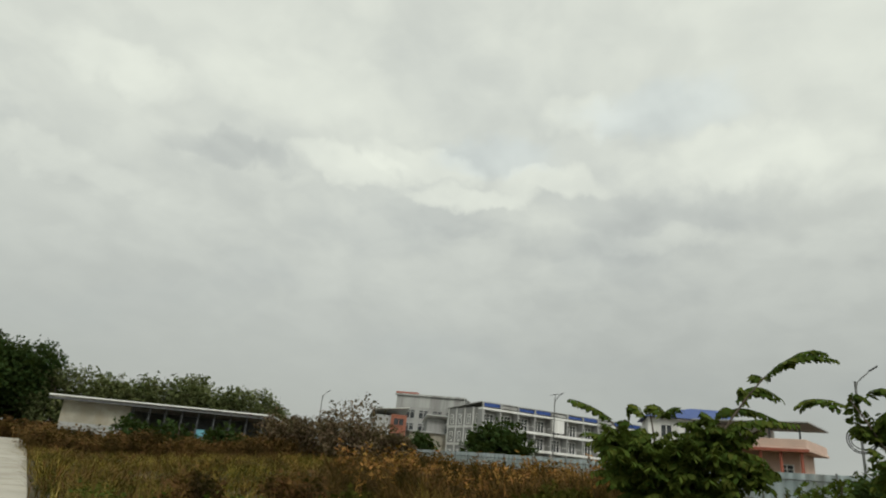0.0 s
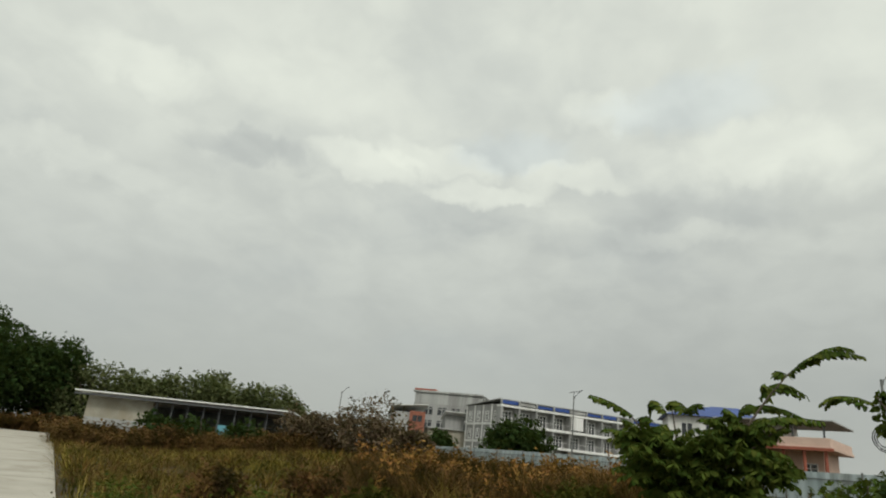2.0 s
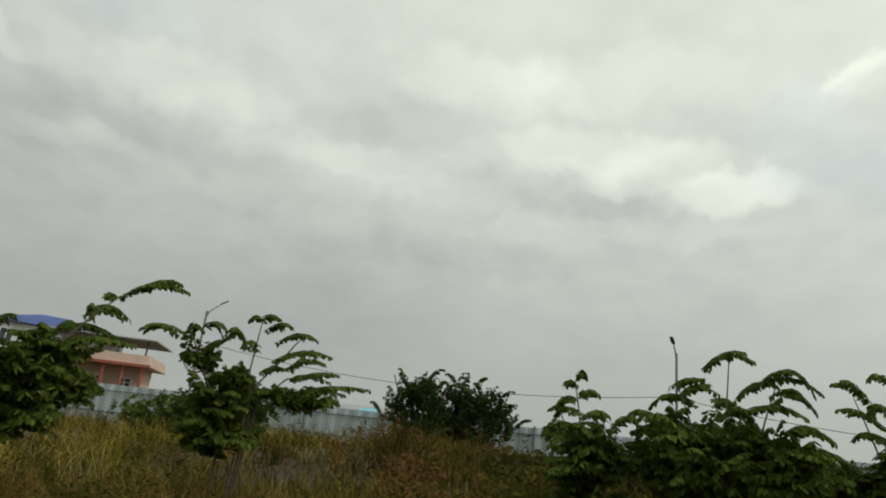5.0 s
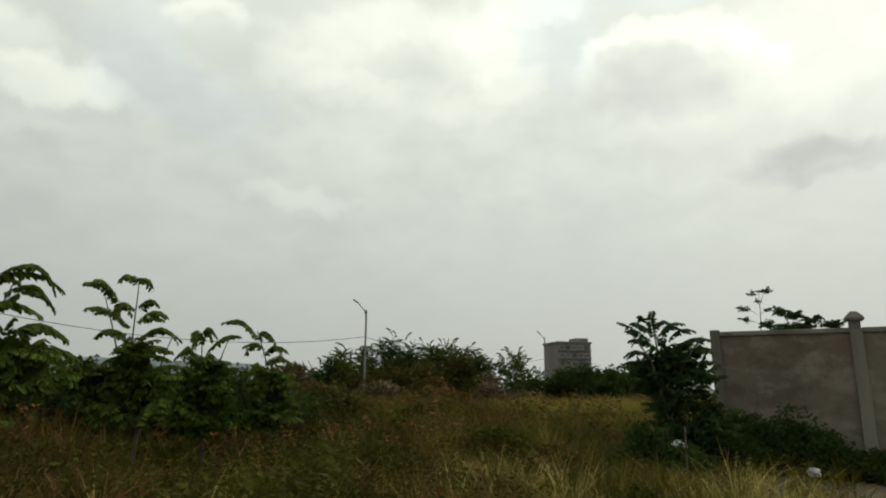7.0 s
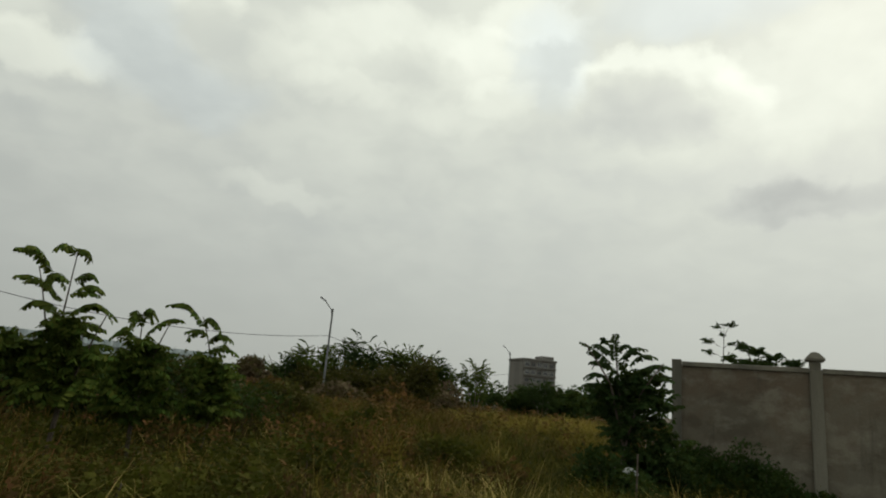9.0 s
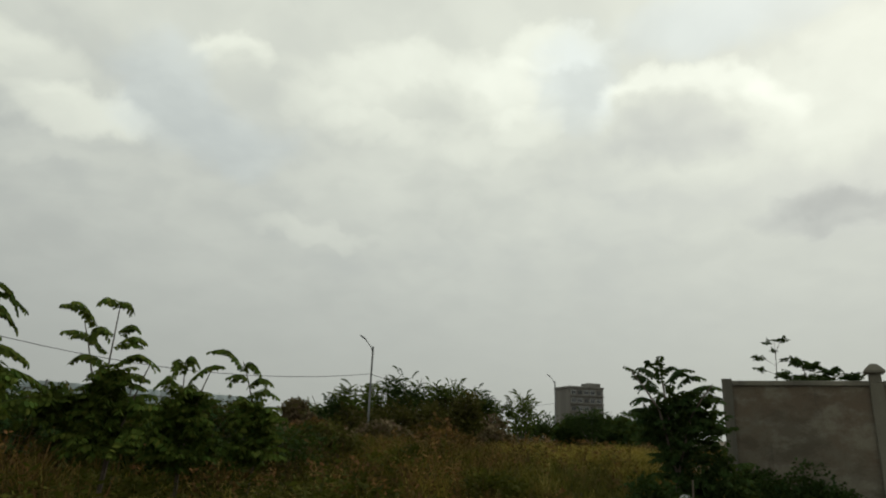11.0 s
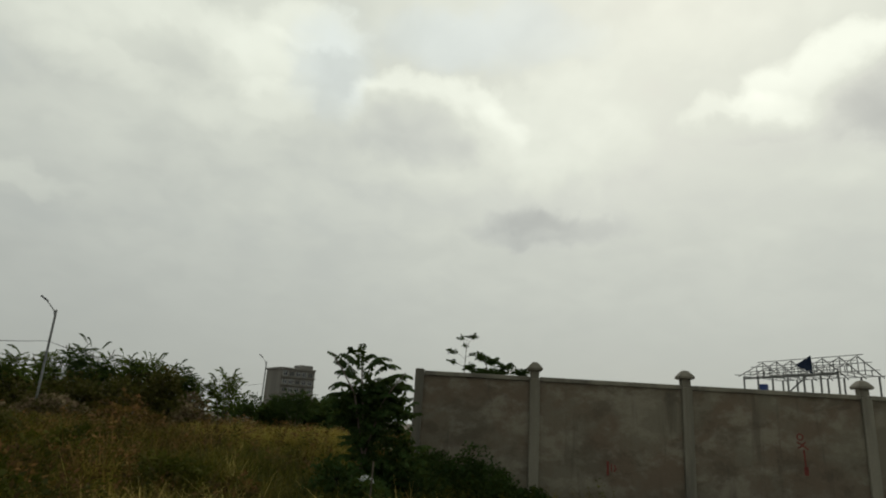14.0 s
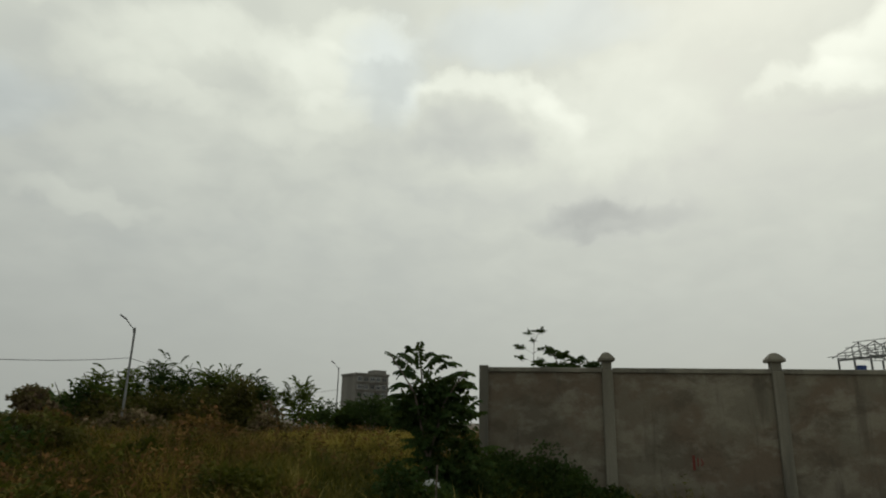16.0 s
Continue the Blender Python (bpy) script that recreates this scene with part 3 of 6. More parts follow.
def build_hotel():
    u = Vector((-0.775, 0.632, 0))
    turn = math.degrees(math.atan2(u.y, u.x))
    # local x runs along the long front, local y into the building
    hotel = thing("hotel_building", pose(-103.8, -36.4, 0, 0, 0, turn), "three-storey grey and white hotel with open balconies and blue roof strips", "building")
    bay, count, deep = 3.62, 11, 12.0
    levels = (2.55, 5.5, 8.45)
    long = bay * count
    part("core", box(0.35, long, 1.5, deep - 0.3, 0, 11.55), M_GREYWALL, hotel)
    for z in (2.2, 5.25, 8.2):
        part("floor_band", box(-0.1, long + 0.1, -0.12, 1.495, z, z + 0.42), M_WHITE, hotel)
    part("roof_band", box(-0.1, long + 0.1, -0.12, 1.495, 11.2, 11.55), M_WHITE, hotel)
    for k in range(count + 1):
        x = k * bay
        for z in levels:
            part("balcony_fin", box(x - 0.14, x + 0.14, -0.02, 1.49, z + 0.08, z + 2.68), M_GREYWALL, hotel)
        part("roof_post", box(x - 0.13, x + 0.13, -0.06, 0.2, 11.56, 12.35), M_GREYWALL, hotel)
    for k in range(count):
        x = (k + 0.5) * bay
        part("roof_strip", box(x - bay / 2 + 0.16, x + bay / 2 - 0.16, 0.25, 0.33, 11.75, 12.2 if k % 3 else 12.35), M_BLUE if k % 3 != 1 else M_GREYWALL, hotel)
        for i, z in enumerate(levels):
            window_unit("window", 2.2, 2.15, hotel, pose(x + 0.1, 1.43, z + 0.1), 3, bar=0.13)
            part("railing", rod([(x - bay / 2 + 0.15, 0.0, z + 1.0), (x + bay / 2 - 0.15, 0.0, z + 1.0)], 0.03, 4), M_WHITE, hotel)
    # gable end with white strips and a window in every field
    part("gable_wall", box(0.0, 0.34, 0.0, deep, 0, 11.6), M_GREYWALL, hotel)
    for k in range(5):
        y = k * (deep - 0.3) / 4
        part("gable_strip", box(-0.08, -0.002, y, y + 0.34, 0.3, 11.7), M_WHITE, hotel)
    for z in (2.2, 5.25, 8.2):
        for k in range(4):
            y = k * (deep - 0.3) / 4
            part("gable_band", box(-0.082, -0.003, y + 0.342, y + (deep - 0.3) / 4 - 0.002, z, z + 0.4), M_WHITE, hotel)
    for k in range(4):
        for z in (2.75, 5.85, 8.8):
            window_unit("window", 1.15, 1.75, hotel, pose(-0.02, (k + 0.56) * (deep - 0.3) / 4, z, 0, 0, -90), 2, bar=0.16)
    part("sun_sail", box(bay * 4.02, bay * 4.75, -0.2, -0.16, 8.9, 11.1), M_WHITE, hotel)
    bm = bmesh.new()
    pts = [(-0.2, -0.1, 12.45), (long + 0.2, -0.1, 12.45), (long + 0.2, deep + 0.3, 11.65), (-0.2, deep + 0.3, 11.65)]
    top = [bm.verts.new((x, y if y > 0 else 0.4, z + 0.1)) for x, y, z in pts]
    low = [bm.verts.new((x, y if y > 0 else 0.4, z - 0.05)) for x, y, z in pts]
    bm.faces.new(top)
    bm.faces.new(low[::-1])
    for k in range(4):
        bm.faces.new((low[k], low[(k + 1) % 4], top[(k + 1) % 4], top[k]))
    part("roof", bm, M_CONCRETE, hotel)
    return hotel


build_hotel()


def facing(az, d, extra=0.0):
    """A pose at the ground there, whose -y side faces the field."""
    x, y = polar(az, d)
    return pose(x, y, 0, 0, 0, -az + extra)


def build_far_block():
    b = thing("concrete_building", facing(-114.0, 140, -12), "unfinished grey concrete building with a flat roof", "building")
    part("lower_wall", box(-7.5, 7.5, 0, 12, 0, 12.9), M_GREYWALL, b)
    part("upper_wall", box(-7.5, 7.5, -0.05, 12, 12.904, 15.3), M_CONCRETE, b)
    part("parapet", box(-7.9, 7.6, -0.4, 12, 15.304, 15.7, 0.03), M_CONCRETE, b)
    part("roof_curb", box(-7.8, -3.0, 0.0, 2.0, 15.704, 16.1), M_REDBROWN, b)
    for k in range(4):
        for z in (7.7, 10.5):
            window_unit("window", 2.3, 2.0, b, pose(-4.2 + 3.0 * k, -0.04, z), 2, M_GREYWALL, bar=0.2)
    h = thing("brick_house", facing(-117.4, 118, 6), "narrow brick house with a white sloping sheet roof", "house")
    part("wall", box(-3.0, 3.0, 0, 8, 0, 9.2), M_CONCRETE, h)
    part("brick_front", box(0.2, 3.02, -0.25, -0.004, 3.6, 9.5), M_BRICK, h)
    for z in (5.0, 7.6):
        window_unit("window", 1.9, 1.3, h, pose(1.6, -0.3, z), 2, M_BRICK)
    roof = box(-3.3, 3.4, -0.8, 8, -0.06, 0.06)
    bmesh.ops.transform(roof, matrix=pose(0, 0, 10.35, -7, -7, 0), verts=roof.verts)
    part("roof", roof, M_WHITE, h, "white sheet metal roof")
    g = thing("small_house", facing(-113.9, 122, 10), "low house with a plastered wall and a flat roof", "house")
    part("wall", box(-3.6, 3.4, 0, 6, 0, 7.0), M_CREAM, g)
    part("roof", box(-3.9, 3.7, -0.5, 6.2, 7.004, 7.25, 0.03), M_CONCRETE, g)
    roof = box(-0.9, 3.8, -1.0, 4, -0.05, 0.05)
    bmesh.ops.transform(roof, matrix=pose(0, 0, 10.0, -16, 0, 0), verts=roof.verts)
    part("porch_roof", roof, M_WHITE, g, "white sheet metal roof")
    part("porch_wall", box(-0.4, 3.2, 0.4, 3.6, 7.254, 9.7), M_GREYWALL, g)
    w = thing("low_wall", facing(-116.0, 100, 0), "low grey block wall in front of the houses", "wall")
    part("blocks", box(-7, 7, -0.1, 0.1, 0, 3.6), M_CONCRETE, w)


build_far_block()


def build_shed():
    a, b = Vector((*polar(-143.2, 63), 0)), Vector((*polar(-127.8, 57), 0))
    turn = math.degrees(math.atan2((b - a).y, (b - a).x))
    shed = thing("long_shed", pose(a.x, a.y, 0, 0, 0, turn), "long low shed with a thin white roof and an open front", "shed")
    long = (b - a).length
    roof = box(-0.8, long + 0.5, -0.6, 7.5, -0.06, 0.06, 0.01)
    bmesh.ops.transform(roof, matrix=pose(0, 0, 4.0, -3, 0, 0), verts=roof.verts)
    part("roof", roof, M_WHITE, shed, "white sheet roof")
    part("fascia", box(-0.8, long + 0.5, -0.55, -0.45, 3.7, 3.85), M_DARKSTEEL, shed)
    part("wall", box(0, 5.6, 0.4, 0.6, 0, 3.9), M_CREAM, shed, "stained cream wall")
    part("back_wall", box(0, long, 6.6, 6.8, 0, 3.6), M_DARKSTEEL, shed)
    for k in range(9):
        x = 6.0 + k * (long - 6.4) / 8
        part("post", rod([(x, 0.1, 0), (x, 0.1, 3.85)], 0.08, 6), M_DARKSTEEL, shed)
    part("tarpaulin", box(long * 0.66, long * 0.78, 0.3, 0.36, 1.2, 2.4), M_TEAL, shed, "blue tarpaulin")
    part("sacks", box(2.2, 4.4, 0.1, 0.38, 0.8, 1.9, 0.1), M_PLASTIC, shed)
    w = thing("low_wall", pose(a.x, a.y, 0, 0, 0, turn), "weathered low wall before the shed", "wall")
    part("blocks", box(2.0, 8, -3.25, -3.0, 0, 1.95), M_CONCRETE, w)


build_shed()


def build_pink_house():
    h = thing("pink_house", facing(-86.2, 72, -14), "pink two-storey house with a roofed terrace", "house")
    part("wall", box(-7, 1.6, 2.6, 9, 0, 5.95), M_PINK, h)
    part("terrace_slab", box(-7.4, 3.0, -0.6, 9.2, 5.954, 6.25, 0.03), M_PINK, h)
    part("parapet", box(-7.3, 2.9, -0.55, -0.35, 6.254, 7.0, 0.02), M_PINK, h)
    part("side_parapet", box(2.7, 2.9, -0.34, 9.0, 6.254, 7.0, 0.02), M_PINK, h)
    part("cornice", box(-7.5, 3.15, -0.75, -0.602, 5.8, 6.1, 0.02), M_REDBROWN, h)
    for x in (-1.2, 0.6, 2.4):
        part("porch_column", rod([(x, -0.3, 0), (x, -0.3, 5.79)], 0.16, 8), M_REDBROWN, h)
    for x in (-6.4, -3.4, -0.4, 2.3):
        part("terrace_column", rod([(x, 0.2, 6.26), (x, 0.2, 8.45)], 0.10, 6), M_DARKSTEEL, h)
    part("terrace_roof", box(-7.6, 3.3, -0.8, 8.5, 8.46, 8.62, 0.03), M_GREYWALL, h)
    part("terrace_room", box(-6.8, -2.0, 3.0, 8.8, 6.26, 8.45), M_WHITE, h)
    for x in (-5, -2.4, 0.4):
        window_unit("window", 1.3, 1.6, h, pose(x, 2.58, 3.2), 2)
    b = thing("blue_roofed_house", facing(-92.2, 80, 8), "white house with a hipped blue sheet roof", "house")
    part("wall", box(-4.6, 4.6, 0, 8, 0, 9.15), M_WHITE, b)
    bm = bmesh.new()
    low = [bm.verts.new(p) for p in ((-5.2, -0.7, 9.16), (5.2, -0.7, 9.16), (5.2, 8.7, 9.16), (-5.2, 8.7, 9.16))]
    top = [bm.verts.new(p) for p in ((0.6, 3.4, 10.75), (3.6, 3.4, 10.75))]
    for f in ((low[0], low[1], top[1], top[0]), (low[1], low[2], top[1]), (low[2], low[3], top[0], top[1]), (low[3], low[0], top[0]), low[::-1]):
        bm.faces.new(f)
    part("roof", bm, M_BLUE, b, "blue sheet metal roof")
    for x in (-2.6, 0, 2.6):
        window_unit("window", 1.3, 1.5, b, pose(x, -0.02, 6.9), 2)
    t = thing("market_shed", facing(-63.0, 62, 0), "low shed with a grey and teal sheet roof behind the fence", "shed")
    part("wall", box(-7, 7, 0, 6, 0, 3.25), M_WHITE, t)
    roof = box(-7.6, 7.6, -3.6, 3.6, -0.05, 0.05)
    bmesh.ops.transform(roof, matrix=pose(0, 2.9, 3.9, 12, 0, 0), verts=roof.verts)
    part("roof", roof, M_GREYWALL, t, "grey sheet metal roof")
    lean = box(-1.0, 1.0, -0.7, 0.7, -0.05, 0.05)
    bmesh.ops.transform(lean, matrix=pose(-2.6, -0.9, 4.0, 14, 0, 0), verts=lean.verts)
    part("side_roof", lean, M_TEAL, t, "teal sheet metal roof")


build_pink_house()


def build_tower_block():
    b = thing("apartment_block", facing(11.7, 232, 26), "grey five-storey apartment block, hazy in the distance", "building")
    part("wall", box(-6.4, 6.4, 0, 12.5, 0, 17.2), M_BLOCK, b)
    part("roof_slab", box(-6.7, 6.7, -0.3, 12.8, 17.204, 17.9, 0.03), M_BLOCK, b)
    part("stair_tower", box(1.6, 6.2, 1.5, 7.5, 17.904, 19.3), M_BLOCK, b)
    for i in range(6):
        z = 1.3 + 2.75 * i
        part("ledge", box(-6.5, 6.5, -0.5, -0.004, z - 0.55, z - 0.2), M_BLOCK, b)
        for k in range(5):
            window_unit("window", 1.75, 1.65, b, pose(-4.9 + 2.4 * k, -0.05, z), 2, M_GREYWALL if (i + k) % 3 else M_BLOCK, bar=0.16)
    for k in range(3):
        part("pipe", rod([(6.55, 2 + 4 * k, 0), (6.55, 2 + 4 * k, 17.1)], 0.12, 5), M_STEEL, b)


build_tower_block()


def build_steel_frame():
    f = thing("steel_frame_hall", facing(53.9, 48.8, -37), "bare steel frame of a small hall with open trusses", "building frame")
    ridge, eave, w, n = 7.15, 6.05, 1.9, 6
    length = 6.8
    xs = [-length / 2 + length * k / n for k in range(n + 1)]
    for x in xs:
        for y in (-w, w):
            part("column", rod([(x, y, 0), (x, y, eave)], 0.06, 4), M_STEEL, f)
        bm = rod([(x, -w - 0.5, eave - 0.05), (x, 0, ridge)], 0.035, 4)
        rod([(x, w + 0.5, eave - 0.05), (x, 0, ridge)], 0.035, 4, bm=bm)
        rod([(x, -w, eave), (x, w, eave)], 0.032, 4, bm=bm)
        for y in (-1.25, -0.62, 0.0, 0.62, 1.25):
            rod([(x, y, eave), (x, y, ridge - abs(y) * (ridge - eave) / w)], 0.03, 4, bm=bm)
        part("truss", bm, M_STEEL, f)
    for y, z in ((-w - 0.4, eave), (-1.4, 0), (-0.7, 0), (0, 0), (0.7, 0), (1.4, 0), (w + 0.4, eave)):
        z = z or ridge - abs(y) * (ridge - eave) / w
        part("purlin", rod([(-length / 2 - 0.4, y, z + 0.06), (length / 2 + 0.4, y, z + 0.06)], 0.03, 4), M_STEEL, f)
    part("beam", rod([(-length / 2, -w, 5.9), (length / 2, -w, 5.9)], 0.09, 4), M_STEEL, f)
    part("brace", rod([(-1.2, -w, 4.0), (1.4, -w, 5.9)], 0.05, 4), M_STEEL, f)
    bm = bmesh.new()
    for z in (0.0, 0.03):
        v = [bm.verts.new(p) for p in ((0.35, -1.55, 6.62), (1.05, -1.75, 6.3), (1.8, -1.95, 5.98), (1.2, -1.2, 7.22))]
        for q in v:
            q.co.y += z
        bm.faces.new(v if z else v[::-1])
    part("tarpaulin", bm, M_TARP, f, "dark blue tarpaulin")
    part("drum", rod([(-2.3, -w + 0.5, 4.2), (-2.3, -w + 0.5, 5.5)], 0.3, 10), M_BLUE, f, "blue drum")
    b = thing("beige_house", facing(66.6, 41, -18), "plain beige rendered house gable with two small vents", "house")
    part("wall", box(-4.0, 5, 0, 9, 0, 5.9), M_BEIGE, b)
    bm = bmesh.new()
    tri = ((-4.0, 5.904), (5.0, 5.904), (5.0, 7.6))
    v = [[bm.verts.new((x, y, z)) for x, z in tri] for y in (0, 9)]
    bm.faces.new(v[0])
    bm.faces.new(v[1][::-1])
    for k in range(3):
        bm.faces.new((v[0][k], v[1][k], v[1][(k + 1) % 3], v[0][(k + 1) % 3]))
    part("gable", bm, M_BEIGE, b)
    for z in (4.2, 5.55):
        part("vent", box(-1.55, -1.25, -0.03, -0.003, z, z + 0.28), M_BRICK, b)
    r = thing("grey_house", facing(62.2, 50, 20), "grey house gable behind the wall", "house")
    part("wall", box(-1.4, 1.4, 0, 5, 0, 4.6), M_WHITE, r)
    roof = box(-2.0, 2.0, -0.4, 5.2, -0.07, 0.07)
    bmesh.ops.transform(roof, matrix=pose(0, 0, 5.1, 0, -35, 0), verts=roof.verts)
    part("roof", roof, M_DARKSTEEL, r)


build_steel_frame()


# ---- plants ----
rng = np.random.default_rng(7)


def leaf_rows(p0, p1, p2, leaflet, width, gap, r):
    """A long compound leaf from p0 over p1 to p2: a stalk and pairs of hanging leaflets. Vertices and quads."""
    long = float(np.linalg.norm(p1 - p0) + np.linalg.norm(p2 - p1))
    pairs = max(4, int(long / gap))
    u = (np.arange(pairs) + 0.6) / pairs
    c = p0 * (1 - u[:, None]) ** 2 + 2 * p1 * (u * (1 - u))[:, None] + p2 * (u * u)[:, None]
    along = 2 * (p1 - p0) * (1 - u[:, None]) + 2 * (p2 - p1) * u[:, None]
    along /= np.linalg.norm(along, axis=1)[:, None]
    flat = np.stack([along[:, 1], -along[:, 0], np.zeros(pairs)], 1)
    flat /= np.maximum(np.linalg.norm(flat, axis=1), 0.1)[:, None]
    vs, fs = [], []
    k = np.linspace(0, 1, 5)[:, None]
    spine = p0 * (1 - k) ** 2 + 2 * p1 * k * (1 - k) + p2 * k * k
    vs.append(np.stack([spine - (0, 0, 0.005), spine + (0, 0, 0.005)], 1).reshape(-1, 3))
    fs.append(np.array([(2 * i, 2 * i + 1, 2 * i + 3, 2 * i + 2) for i in range(4)]))
    n = 10
    for side in (-1, 1):
        out = flat * side * r.uniform(0.35, 0.9, (pairs, 1)) + along * r.uniform(0.1, 0.6, (pairs, 1)) + (0, 0, -1) * r.uniform(0.35, 0.95, (pairs, 1))
        out /= np.linalg.norm(out, axis=1)[:, None]
        edge = along + r.normal(0, 0.25, (pairs, 3))
        edge -= out * (edge * out).sum(1)[:, None]
        edge /= np.linalg.norm(edge, axis=1)[:, None]
        size = (leaflet * (0.62 + 0.5 * np.sin(np.pi * np.minimum(u * 0.85 + 0.12, 1))) * r.uniform(0.8, 1.2, pairs))[:, None]
        wide = width * size / leaflet
        q = np.stack([c, c + out * size * 0.3 + edge * wide * 0.5, c + out * size * 0.75 + edge * wide * 0.42, c + out * size,
                      c + out * size * 0.75 - edge * wide * 0.42, c + out * size * 0.3 - edge * wide * 0.5], 1)
        vs.append(q.reshape(-1, 3))
        i = n + 6 * np.arange(pairs)[:, None]
        fs += [i + np.array([[0, 1, 2, 3]]), i + np.array([[0, 3, 4, 5]])]
        n += 6 * pairs
    return np.concatenate(vs), np.concatenate(fs)


def frames(ways, twist, tilt=None):
    """Rotation matrices whose y axes are the ways, twisted about them."""
    y = ways / np.linalg.norm(ways, axis=1)[:, None]
    up = np.tile([0.0, 0.0, 1.0], (len(y), 1))
    x = np.cross(y, up)
    x /= np.maximum(np.linalg.norm(x, axis=1), 1e-6)[:, None]
    z = np.cross(x, y)
    c, s = np.cos(twist)[:, None], np.sin(twist)[:, None]
    return np.stack([x * c + z * s, y, z * c - x * s], 2)


def scatter(template, spots, turns, sizes):
    """Copies of a small mesh, joined into one set of vertices and faces."""
    tv, tf = template
    v = np.einsum("nij,kj->nki", turns, tv) * sizes[:, None, None] + spots[:, None, :]
    f = tf[None] + (np.arange(len(spots)) * len(tv))[:, None, None]
    return v.reshape(-1, 3), f.reshape(-1, tf.shape[1])


def candle_bush(az, d, boughs, masses, stems, label, origin, leaflet=0.088, width=0.037, gap=0.034, leaf_long=(0.27, 0.46), fill=1.0, mat=None, seed=1,
                name="shrub", group="shrubs in the field", lift=0.25, wood_wide=0.016):
    """A shrub of long compound leaves. In its own frame x runs across, y away from the road, heights are over the road.
    boughs: single leaves (x, z at the foot, the crest and the tip); masses: crowded leaves (x, z, half width, half height)."""
    r = np.random.default_rng(seed)
    bx, by = polar(az, d, origin)
    z0 = float(height(bx, by))
    shrub = thing(name, pose(bx, by, z0 - 0.05, 0, 0, -az), label, "shrub" if name == "shrub" else "tree", group)
    lift_up = 0.05 - z0
    vs, fs, n = [], [], 0

    def put(p0, p1, p2, size=1.0):
        nonlocal n
        v, f = leaf_rows(p0, p1, p2, leaflet * size, width * size, gap, r)
        vs.append(v)
        fs.append(f + n)
        n += len(v)

    for x0, h0, x1, h1, x2, h2 in stems:
        deep = r.normal(0, 0.08)
        pts = [(x0 * 0.55, 0, 0), (x0, deep * 0.5, h0 + lift_up), (x1, deep, h1 + lift_up), ((x1 + x2) / 2, deep * 1.4, (h1 + h2) / 2 + 0.02 + lift_up), (x2, deep * 1.5, h2 + lift_up)]
        part("stem", rod(pts, wood_wide, 5, wood_wide * 0.35), M_BARK, shrub)
    for x0, h0, x1, h1, x2, h2 in boughs:
        deep, turn = r.normal(0, 0.12), r.normal(0, 0.15)
        p0, p1, p2 = (np.array([x, deep + q * turn, h + lift_up]) for x, h, q in ((x0, h0, 0), (x1, h1 + (h1 - (h0 + h2) / 2) * 0.8, 0.5), (x2, h2, 1)))
        put(p0, p1, p2)
        put(p0 + r.normal(0, 0.03, 3), p1 + r.normal(0, 0.05, 3), p0 + (p2 - p0) * 0.8 + r.normal(0, 0.06, 3), 0.9)
    mean = 0.5 * (leaf_long[0] + leaf_long[1])
    for cx, ch, hx, hz in masses:
        count = int(fill * (14 + 26 * (hx * hz + 0.6 * hx * hx) / mean ** 2))
        for k in range(count):
            q = r.normal(0, 1, 3)
            q *= r.uniform(0.1, 1.0) ** 0.5 / np.linalg.norm(q)
            spot = np.array([cx + q[0] * hx * 0.86, q[1] * hx * 0.75, ch + q[2] * hz * 0.86 + lift_up])
            long = min(r.uniform(*leaf_long), 1.3 * hx)
            way = np.array([q[0], q[1], 0.35 * q[2]]) + r.normal(0, 0.35, 3) * (1, 1, 0.3)
            way[2] += lift
            way /= np.linalg.norm(way)
            p0 = spot - way * long * 0.6
            p2 = spot + way * long * 0.4 - (0, 0, 0.12 * long)
            p0[2] = max(p0[2], 0.05)
            put(p0, (p0 + p2) / 2 + (0, 0, 0.24 * long), p2, r.uniform(0.8, 1.1))
    tagged(raw("leaves", np.concatenate(vs), np.concatenate(fs), mat or M_LEAF, shrub), kind="stuff")
    return shrub


candle_bush(-93.6, 6.6, [(0.86, 2.45, 1.11, 2.65, 1.42, 2.59), (0.65, 2.27, 0.77, 2.41, 1.04, 2.28), (0.44, 2.11, 0.71, 2.19, 1, 2.11), (0.55, 1.97, 0.77, 2.05, 1.09, 2.03), (0.52, 1.76, 0.67, 1.8, 0.75, 1.73),
                         (-0.5, 1.99, -0.7, 2.11, -0.93, 2.17), (-0.21, 2.06, -0.29, 2.19, -0.38, 2.11), (-0.03, 2.07, -0.1, 2.18, -0.21, 2.12), (-0.03, 2.05, 0.04, 2.11, 0.13, 2.1), (-0.32, 1.95, -0.42, 2.01, -0.4, 1.94),
                         (0.23, 1.97, 0.32, 2.06, 0.41, 2.01), (0.7, 2.32, 0.66, 2.37, 0.64, 2.25), (0.41, 2.01, 0.46, 2.14, 0.55, 2.17), (0.86, 2.45, 0.83, 2.51, 0.79, 2.47), (0.52, 1.82, 0.68, 1.93, 0.83, 1.97)],
            [(-0.15, 1.6, 0.62, 0.36), (0.36, 1.62, 0.6, 0.34), (-0.41, 1.78, 0.32, 0.17), (0.41, 1.92, 0.29, 0.17), (0.66, 1.6, 0.25, 0.16), (0.12, 1.34, 0.6, 0.25)],
            [(0.21, 1.44, 0.52, 1.99, 0.87, 2.46), (-0.08, 1.41, -0.32, 1.72, -0.55, 2.02), (-0.04, 1.41, -0.1, 1.74, -0.15, 2.11), (0.12, 1.43, 0.51, 1.75, 0.86, 2.02)],
            "large leafy candle-bush with a long arching stem", STAND_A, seed=401)
